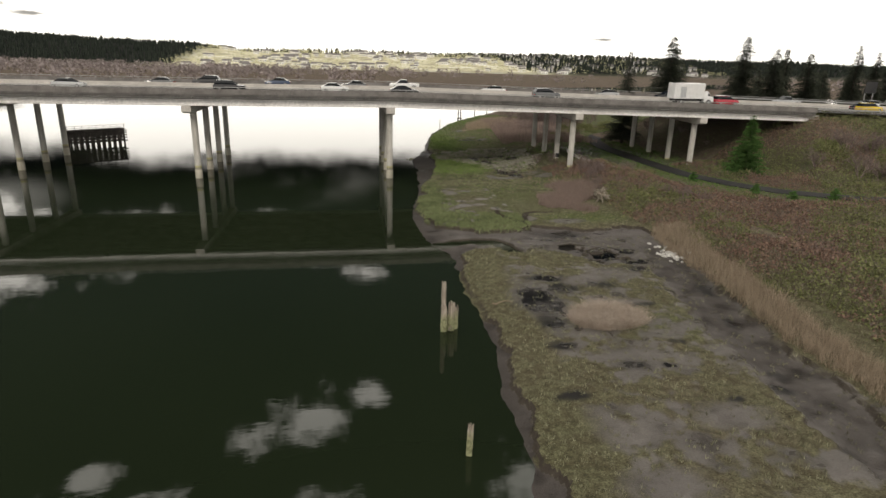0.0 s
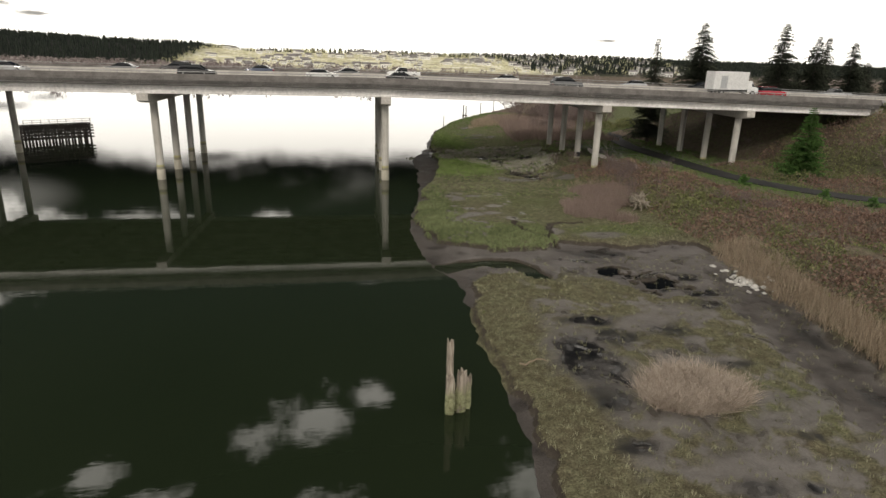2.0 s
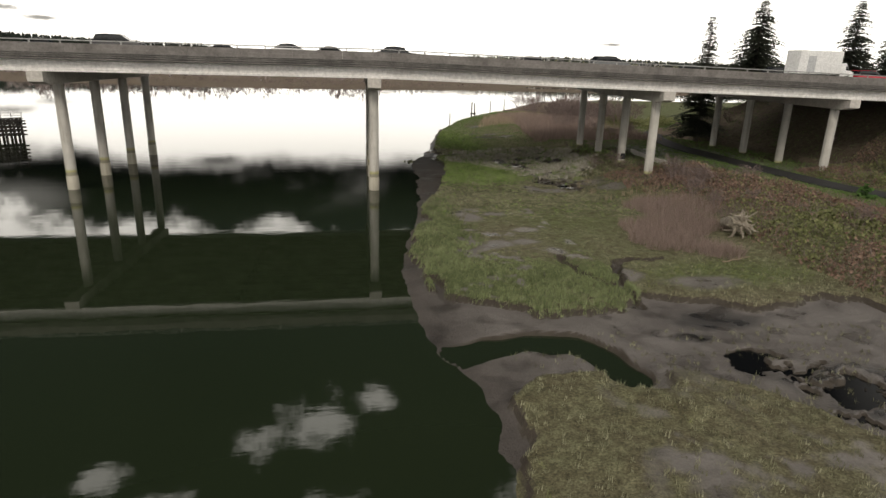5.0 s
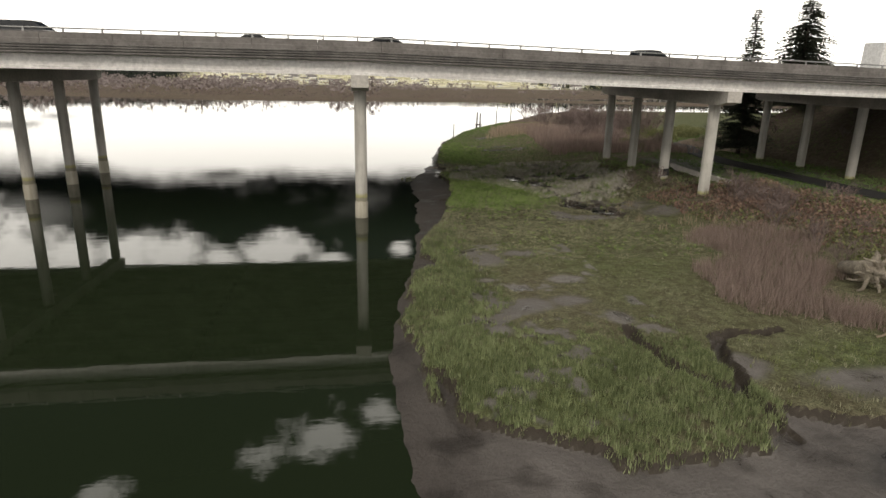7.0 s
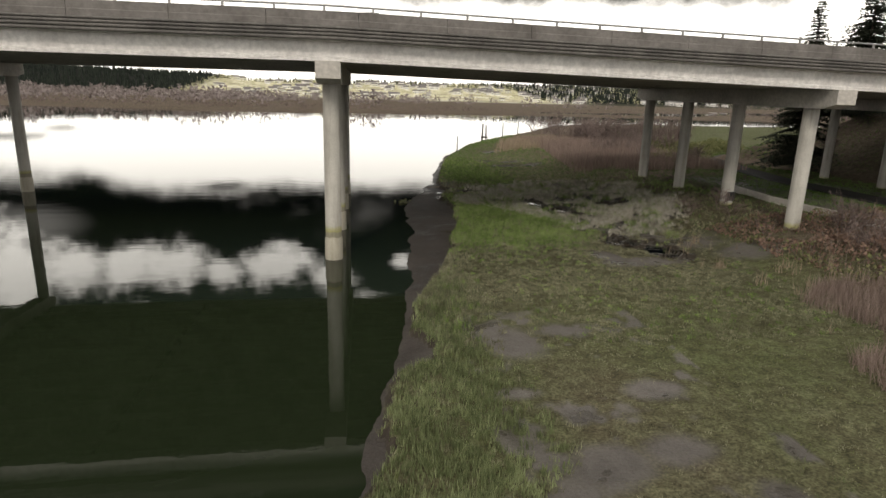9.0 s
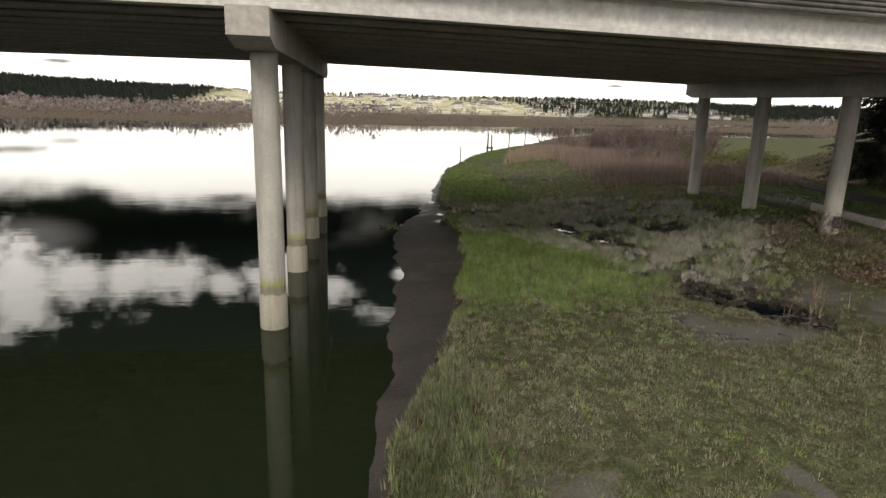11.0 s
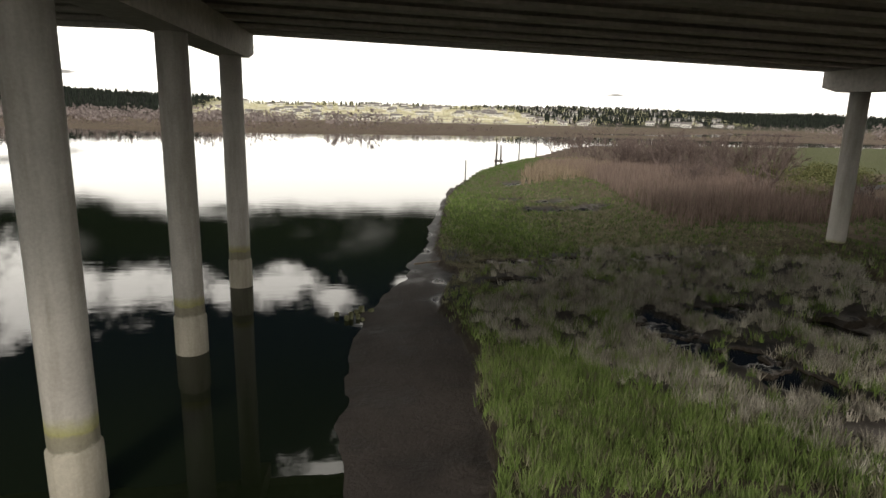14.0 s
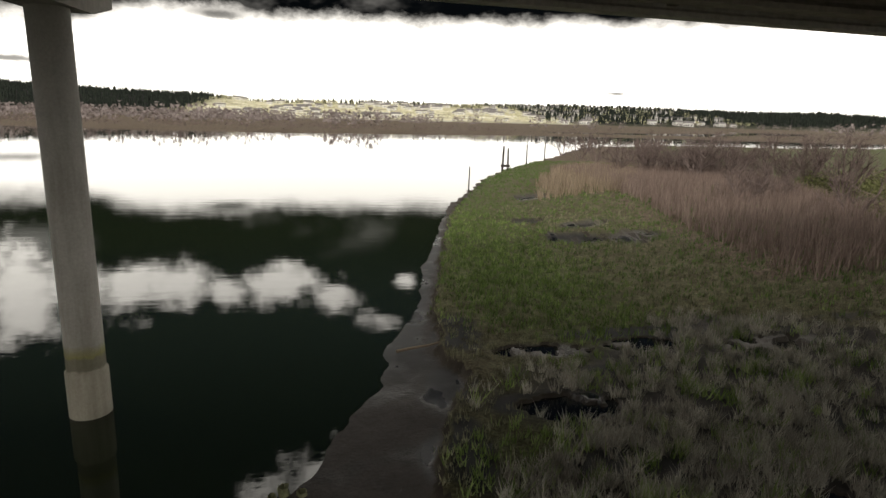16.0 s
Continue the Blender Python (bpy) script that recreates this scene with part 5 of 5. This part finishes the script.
def piling_material():
    """Grey split wood, green with weed towards the tide line."""
    m, nt, p = mat("tidal_wood", 0.9)
    sp = nt.nodes.new("ShaderNodeSeparateXYZ")
    nt.links.new(nt.nodes.new("ShaderNodeTexCoord").outputs["Object"], sp.inputs[0])
    wood = ramp(nt, noise_node(nt, 9.0, 5, 0.6, dims=(1, 1, 0.08)), [(0.3, (0.10, 0.080, 0.064)), (0.6, (0.40, 0.345, 0.285)), (0.75, (0.52, 0.47, 0.40))])
    weed = ramp(nt, noise_node(nt, 6.0, 4), [(0.3, (0.10, 0.10, 0.045)), (0.7, (0.33, 0.34, 0.20))])
    h = nt.nodes.new("ShaderNodeMath"); h.operation = "MULTIPLY_ADD"
    nt.links.new(noise_node(nt, 3.0, 3), h.inputs[0]); h.inputs[1].default_value = -1.0
    nt.links.new(sp.outputs[2], h.inputs[2])
    nt.links.new(mix(nt, ramp(nt, h.outputs[0], [(0.35, (1, 1, 1)), (0.95, (0, 0, 0))]), wood, weed), p.inputs["Base Color"])
    bump(nt, p, noise_node(nt, 14.0, 5, 0.6, dims=(1, 1, 0.1)), 0.7, 0.04)
    return m


PILING = piling_material()
pile = tagged(new("rotten_pilings"), "cluster of rotten split wooden pilings in the water", "pilings")
wobbly_post(-1.85, -57.0, -1.2, 3.6, 0.19, (-0.05, 0.1), PILING, pile, "tall_pile", 1, True)
wobbly_post(-1.92, -57.28, -1.2, 2.0, 0.27, (0.0, 0.0), PILING, pile, "leaning_pile", 2, True)
wobbly_post(-1.42, -57.15, -1.2, 2.15, 0.27, (0.05, 0.05), PILING, pile, "thick_pile", 3, True)
wobbly_post(-1.05, -56.95, -1.2, 1.8, 0.17, (0.05, 0.0), PILING, pile, "thin_pile", 4, True)
for k, (dx, dz) in enumerate(((0.45, 0.5), (0.6, 0.35), (0.3, 0.3))):
    wobbly_post(-1.6, -57.4, 0.05, 0.05 + dz, 0.03, (dx - 0.3, -0.2), OLD_WOOD, pile, "splinter", 30 + k)
p2 = tagged(new("piling"), "single short weathered piling in the water", "piling")
wobbly_post(-3.2, -71.0, -1.2, 1.7, 0.17, (0.02, 0.02), PILING, p2, "post", 5, True)
for k, (x, y, top, rad) in enumerate(((22.2, 81.6, 2.6, 0.09), (44.3, 131, 3.5, 0.14), (52.2, 143, 3.6, 0.14), (84, 186, 3.6, 0.14), (88, 188, 3.2, 0.14), (92, 191, 3.0, 0.12))):
    p = tagged(new("mooring_post"), "lone dark wooden post at the river edge", "post", "posts along the bank")
    wobbly_post(x, y, -1.0, top, rad, (0.05, 0), DARK_WOOD, p, "post", 40 + k)
for x, y, top in ((32.8, 106.5, 4.1), (79.3, 183, 4.9)):
    p = tagged(new("dolphin_piles"), "pair of dark timber piles bolted together", "pilings", "paired piles")
    wobbly_post(x, y, -1.0, top, 0.18, (0.15, 0), DARK_WOOD, p, "pile", 51)
    wobbly_post(x + 1.0, y, -1.0, top - 0.3, 0.18, (-0.1, 0), DARK_WOOD, p, "pile", 52)
    bm = bmesh.new()
    box(bm, x - 0.3, x + 1.3, y - 0.28, y - 0.16, 0.7, 1.1, 0.02)
    part("crosspiece", bm, DARK_WOOD, p)

# broken stubs of old piles by the mud
for k in range(8):
    r = np.random.default_rng(80 + k)
    s = tagged(new("pile_stub"), "broken yellowish pile stub at the waterline", "pile stub", "pile stubs")
    s.location = (5.9 + r.uniform(-0.8, 0.7), 21.4 + r.uniform(-0.6, 0.7), 0)
    wobbly_post(0, 0, -0.8, r.uniform(0.08, 0.30), r.uniform(0.08, 0.14), (0, 0), PILING, s, "stub", 90 + k, True)


def rock(seed, size):
    r = np.random.default_rng(seed)
    bm = bmesh.new()
    bmesh.ops.create_icosphere(bm, subdivisions=1, radius=size)
    for v in bm.verts:
        v.co = Vector((v.co.x * r.uniform(0.7, 1.35), v.co.y * r.uniform(0.55, 1.05), v.co.z * r.uniform(0.35, 0.6)))
    me = bpy.data.meshes.new("rock")
    bm.to_mesh(me); bm.free()
    me.materials.append(ROCK)
    return me


ROCKS = [rock(k, 0.28) for k in range(6)]
for k in range(46):
    r = np.random.default_rng(200 + k)
    x, y = 23.8 + r.normal(0, 0.85), -42.6 + r.normal(0, 1.15)
    o = new("rock", ROCKS[k % 6])
    o.location = (x, y, max(float(ground_z(x, y)), 0.05) + r.uniform(0.0, 0.12))
    o.rotation_euler = (r.normal(0, 0.3), r.normal(0, 0.3), r.uniform(0, 6))
    o.scale = (r.uniform(0.55, 1.25),) * 3
    tagged(o, "pale broken rock in a rubble heap", "rock", "rubble heap")


def stump():
    s = tagged(new("root_wad"), "grey driftwood root wad with tangled roots", "driftwood")
    gx, gy = 25.8, -21.8
    s.location = (gx, gy, float(ground_z(gx, gy)))
    s.scale = (1.3, 1.3, 1.25)
    r = np.random.default_rng(3)
    bm = bmesh.new()
    ring_tube(bm, [(0.2, 1.6, 0.5), (0.1, 0.6, 0.75), (0, 0, 0.85), (0, -0.25, 0.85)], [0.3, 0.36, 0.5, 0.3], 10)
    part("trunk", bm, OLD_WOOD, s, smooth=True)
    for k in range(22):
        a = k / 22 * math.tau + r.uniform(-0.2, 0.2)
        L = r.uniform(0.7, 1.5)
        pts, rad = [], []
        p = Vector((0, -0.1, 0.85)); d = Vector((math.cos(a), -0.35 + r.normal(0, 0.3), math.sin(a) * 0.9))
        for i in range(6):
            pts.append(tuple(p)); rad.append(0.13 * (1 - i / 6.5))
            d = (d + Vector(r.normal(0, 0.35, 3))).normalized()
            p = p + d * L / 5
            p.z = max(p.z, 0.02)
        bm = bmesh.new()
        ring_tube(bm, pts, rad, 6)
        part("root", bm, OLD_WOOD, s)
    return s


stump()
for k, (x, y, L, a) in enumerate(((22.5, -26.6, 3.2, 20), (9.6, -59.4, 1.3, 35), (3.2, -54.0, 1.6, 5), (26.5, -10.5, 2.4, 60), (10.5, 30.0, 2.6, 15), (33.5, 38, 3.0, 25))):
    b = tagged(new("driftwood_stick"), "bleached driftwood branch lying on the ground", "driftwood", "driftwood sticks")
    b.location = (x, y, float(ground_z(x, y)) + 0.06)
    b.rotation_euler = (0, 0, radians(a))
    r = np.random.default_rng(300 + k)
    bm = bmesh.new()
    ring_tube(bm, [(L * (i / 6 - 0.5), r.normal(0, 0.05 * L), 0.02 + abs(r.normal(0, 0.03 * L))) for i in range(7)], [0.05, 0.05, 0.045, 0.04, 0.035, 0.025, 0.01], 6)
    part("branch", bm, REED_TAN, b)


def fender_pier():
    """The timber crib that guards the navigation channel."""
    d = tagged(new("fender_pier"), "dark creosoted timber fender crib with a railing", "timber pier")
    ax, ay, bx, by = -61.2, 37.0, -52.7, 43.6
    ux, uy = bx - ax, by - ay
    L = math.hypot(ux, uy)
    d.matrix_basis = Matrix.Translation((ax, ay, 0)) @ Matrix.Rotation(math.atan2(uy, ux), 4, "Z")

    def beam(name, x0, x1, y0, y1, z0, z1):
        bm = bmesh.new()
        box(bm, x0, x1, y0, y1, z0, z1, 0.02)
        part(name, bm, DARK_WOOD, d)

    W = 2.2
    for side in (0.0, W):
        k = 0
        while k * 1.06 <= L:
            x = k * 1.06
            bm = bmesh.new()
            ring_tube(bm, [(x, side, -1.5), (x, side, 3.3)], [0.2, 0.17], 9)
            part("pile", bm, DARK_WOOD, d)
            k += 1
        for z in (0.75, 1.35, 1.9, 2.4, 2.85):
            beam("waler", -0.4, L + 0.4, side - 0.36, side - 0.18, z, z + 0.24)
    for x in (0.0, L):
        for z in (0.75, 1.35, 1.9, 2.4, 2.85):
            beam("cross_timber", x - 0.15, x + 0.15, -0.1, W + 0.1, z + 0.02, z + 0.24)
    for k in range(7):
        y = 0.1 + k * (W - 0.5) / 6
        beam("deck_plank", -0.3, L + 0.3, y, y + 0.24, 3.28, 3.36)
    for k in range(9):
        x = k * L / 8
        beam("rail_post", x - 0.04, x + 0.04, -0.2, -0.12, 3.2, 4.25)
    for z in (3.8, 4.2):
        beam("rail", -0.2, L + 0.2, -0.2, -0.12, z, z + 0.06)


fender_pier()

# ---- traffic standing on the deck ----
GLASS = simple("car_glass", (0.012, 0.014, 0.016), (0.02, 0.022, 0.025), 1.0, 0.08, bumps=0)
TYRE = simple("tyre_rubber", (0.015, 0.015, 0.015), (0.03, 0.03, 0.03), 4.0, 0.9)
RIM = simple("wheel_rim", (0.35, 0.35, 0.36), (0.5, 0.5, 0.5), 4.0, 0.35, 0.8)
HEAD = simple("lamp_glass", (0.6, 0.6, 0.58), (0.75, 0.75, 0.72), 4.0, 0.1, bumps=0)
TAIL = simple("tail_lamp", (0.35, 0.01, 0.01), (0.5, 0.02, 0.02), 4.0, 0.2, bumps=0)


def paint(name, c):
    m = simple(name, tuple(v * 0.92 for v in c), c, 0.7, 0.25, bumps=0)
    m.node_tree.nodes["Principled BSDF"].inputs["Coat Weight"].default_value = 0.6
    return m


PAINTS = {"silver": paint("silver_paint", (0.45, 0.46, 0.47)), "black": paint("black_paint", (0.012, 0.012, 0.014)), "white": paint("white_paint", (0.75, 0.75, 0.74)), "grey": paint("grey_paint", (0.13, 0.135, 0.14)),
          "red": paint("red_paint", (0.42, 0.012, 0.03)), "yellow": paint("yellow_paint", (0.75, 0.52, 0.02)), "blue": paint("blue_paint", (0.03, 0.05, 0.10))}


def loft(sections, material, name, parent, smooth=True):
    """Cross-sections along x, each a list of (y, z)."""
    verts, faces = [], []
    n = len(sections[0][1])
    for x, sec in sections:
        verts += [(x, a, b) for a, b in sec]
    for i in range(len(sections) - 1):
        for j in range(n):
            faces.append((n * i + j, n * i + (j + 1) % n, n * (i + 1) + (j + 1) % n, n * (i + 1) + j))
    faces += [tuple(range(n))[::-1], tuple(range(len(verts) - n, len(verts)))]
    return obj(name, verts, faces, material, parent, smooth=False)


def wheels(car, xs, half, r):
    for x in xs:
        for s in (-1, 1):
            bm = bmesh.new()
            ring_tube(bm, [(x, s * (half - 0.20), r), (x, s * (half - 0.18), r), (x, s * (half - 0.02), r), (x, s * half, r)], [r * 0.86, r, r, r * 0.86], 20)
            t = part("wheel", bm, TYRE, car)
            bm = bmesh.new()
            ring_tube(bm, [(x, s * (half - 0.05), r), (x, s * (half + 0.012), r)], [r * 0.62, r * 0.58], 16)
            part("rim", bm, RIM, t)


def sec(w0, w1, z0, z1):
    return [(-w0, z0), (w0, z0), (w0 * 1.02, (z0 + z1) / 2), (w1, z1), (-w1, z1), (-w0 * 1.02, (z0 + z1) / 2)]


def car(kind, colour, x, y, right):
    col = PAINTS[colour]
    word = {"sedan": "sedan", "suv": "sport utility vehicle", "pickup": "pickup truck"}[kind]
    c = tagged(new("car" if kind != "pickup" else "pickup_truck"), f"{colour} {word} driving on the bridge deck", "car")
    if kind == "sedan":
        body = [(-2.3, sec(.72, .66, .40, .82)), (-2.1, sec(.86, .80, .26, .95)), (-1.0, sec(.9, .84, .2, .98)), (0.9, sec(.9, .84, .2, .96)), (1.9, sec(.86, .78, .24, .84)), (2.3, sec(.70, .62, .38, .66))]
        cab = [(-1.85, sec(.76, .68, .93, .97)), (-1.15, sec(.78, .58, .93, 1.40)), (0.2, sec(.78, .58, .93, 1.44)), (1.15, sec(.78, .70, .93, .97))]
        roof = [(-1.12, sec(.60, .56, 1.39, 1.43)), (-0.4, sec(.61, .57, 1.43, 1.475)), (0.2, sec(.60, .56, 1.425, 1.465))]
        r, wx = 0.33, (-1.4, 1.4)
    elif kind == "suv":
        body = [(-2.35, sec(.80, .76, .45, 1.0)), (-2.2, sec(.92, .88, .32, 1.12)), (-1.0, sec(.95, .9, .28, 1.14)), (1.0, sec(.95, .9, .28, 1.12)), (2.0, sec(.9, .84, .32, 1.02)), (2.35, sec(.76, .7, .45, .84))]
        cab = [(-2.2, sec(.84, .78, 1.1, 1.16)), (-1.9, sec(.84, .70, 1.1, 1.70)), (0.3, sec(.84, .70, 1.1, 1.74)), (1.2, sec(.84, .78, 1.1, 1.15))]
        roof = [(-1.95, sec(.72, .68, 1.69, 1.74)), (-0.8, sec(.73, .69, 1.74, 1.79)), (0.3, sec(.72, .68, 1.725, 1.77))]
        r, wx = 0.37, (-1.42, 1.42)
    else:
        body = [(-2.8, sec(.9, .88, .5, 1.05)), (-0.6, sec(.95, .92, .38, 1.08)), (-0.55, sec(.95, .92, .38, 1.12)), (1.2, sec(.95, .92, .38, 1.12)), (2.4, sec(.92, .86, .4, 1.06)), (2.75, sec(.8, .74, .5, .9))]
        cab = [(-0.7, sec(.86, .8, 1.1, 1.16)), (-0.5, sec(.86, .72, 1.1, 1.74)), (0.7, sec(.86, .72, 1.1, 1.76)), (1.35, sec(.86, .8, 1.1, 1.15))]
        roof = [(-0.5, sec(.74, .7, 1.73, 1.77)), (0.7, sec(.74, .7, 1.75, 1.79))]
        r, wx = 0.40, (-1.75, 1.75)
    b = loft(body, col, "body", c)
    loft(cab, GLASS, "cabin_glass", c)
    loft(roof, col, "roof", c)
    for s in (-1, 1):
        for nm, xx, mm in (("headlight", body[-1][0] - 0.12, HEAD), ("tail_light", body[0][0] + 0.05, TAIL)):
            bm = bmesh.new()
            box(bm, xx - 0.1, xx + 0.1, s * 0.58 - 0.13, s * 0.58 + 0.13, 0.62, 0.78, 0.02)
            part(nm, bm, mm, c)
    wheels(c, wx, 0.90 if kind == "sedan" else 0.95, r)
    c.location = (x, y, float(deck_z(x, y)) + 1.655)
    c.rotation_euler = (math.atan(CROSS), 0, 0 if right else math.pi)
    if not right:
        c.rotation_euler = (-math.atan(CROSS), 0, math.pi)
    return c


def box_truck(x, y):
    t = tagged(new("box_truck"), "white box truck with a tall cargo body", "truck")
    bm = bmesh.new(); box(bm, -4.2, 1.8, -1.2, 1.2, 1.0, 3.75, 0.05); part("cargo_box", bm, PAINTS["white"], t)
    bm = bmesh.new(); box(bm, -3.0, -1.9, -1.225, -1.19, 1.2, 3.1, 0.01); part("side_door", bm, PAINTS["silver"], t)
    loft([(1.9, sec(1.05, .98, .5, 2.35)), (2.6, sec(1.05, .98, .5, 2.4)), (3.2, sec(1.05, .98, .5, 1.55)), (3.9, sec(.98, .9, .5, 1.3))], PAINTS["white"], "cab", t)
    loft([(2.62, sec(1.06, .95, 1.55, 2.25)), (3.12, sec(1.06, 1.0, 1.5, 1.62))], GLASS, "windscreen", t)
    bm = bmesh.new(); box(bm, -4.1, 3.6, -0.45, 0.45, 0.6, 0.95, 0.02); part("chassis", bm, TYRE, t)
    wheels(t, (-2.6, 2.9), 1.1, 0.46)
    t.location = (x, y, float(deck_z(x, y)) + 1.655)
    t.rotation_euler = (math.atan(CROSS), 0, 0)


box_truck(56.0, 8.2)
for a in (("suv", "red", 63.0, 8.2, True), ("suv", "yellow", 91, 4.6, True), ("sedan", "white", -8.5, 8.4, True), ("sedan", "black", 2.5, 4.8, True), ("suv", "black", -24.5, 4.8, True), ("sedan", "silver", -48.5, 8.3, True),
          ("sedan", "grey", -38, 18.4, False), ("suv", "black", -31, 22.0, False), ("sedan", "blue", -19, 25.4, False), ("sedan", "grey", -5, 18.3, False), ("pickup", "white", 4.5, 22.0, False), ("sedan", "white", 21, 18.2, False),
          ("suv", "grey", 28, 8.3, True), ("pickup", "silver", 84, 18.0, False), ("sedan", "black", 93, 8.2, True), ("sedan", "red", 120, 22.0, False), ("suv", "white", 104, 18.2, False), ("suv", "black", 57, 18.2, False), ("sedan", "silver", 46, 22, False)):
    car(*a)

# road sign on the approach
g = tagged(new("road_sign"), "dark blank road sign on two steel posts", "road sign")
zz = float(deck_z(112, 31)) + 1.0
for x in (115.9, 118.1):
    bm = bmesh.new(); box(bm, x - 0.09, x + 0.09, 31.2, 31.4, zz - 3, zz + 6.0, 0.02); part("post", bm, STEEL, g)
bm = bmesh.new(); box(bm, 115.4, 118.6, 31.0, 31.15, zz + 3.4, zz + 6.1, 0.03); part("panel", bm, PATH_ASPHALT, g, "dark back of the sign")


def low_wall():
    """A low concrete wall that edges the gravel under the deck."""
    pts = [(36.6, 17.4), (35.9, 13.5), (35.4, 10.0), (35.5, 6.5), (36.2, 2.0), (37.2, -2.6)]
    for (ax, ay), (bx, by) in zip(pts, pts[1:]):
        g = min(float(ground_z(ax, ay)), float(ground_z(bx, by)))
        d = Vector((bx - ax, by - ay, 0)); n = d.normalized().cross(Vector((0, 0, 1))) * 0.13
        d = d * 0.995
        bm = bmesh.new()
        lo = [bm.verts.new((ax + o.x, ay + o.y, g - 0.3)) for o in (-n, n, d + n, d - n)]
        hi = [bm.verts.new((ax + o.x, ay + o.y, g + 0.55)) for o in (-n, n, d + n, d - n)]
        bm.faces.new(lo[::-1]); bm.faces.new(hi)
        for i in range(4):
            bm.faces.new((lo[i], lo[(i + 1) % 4], hi[(i + 1) % 4], hi[i]))
        bmesh.ops.recalc_face_normals(bm, faces=bm.faces)
        bmesh.ops.bevel(bm, geom=list(bm.edges), offset=0.03, segments=1, affect="EDGES")
        tagged(part("low_wall", bm, CONCRETE), "low pale concrete wall beside the gravel", "wall", "low wall under the bridge")


low_wall()
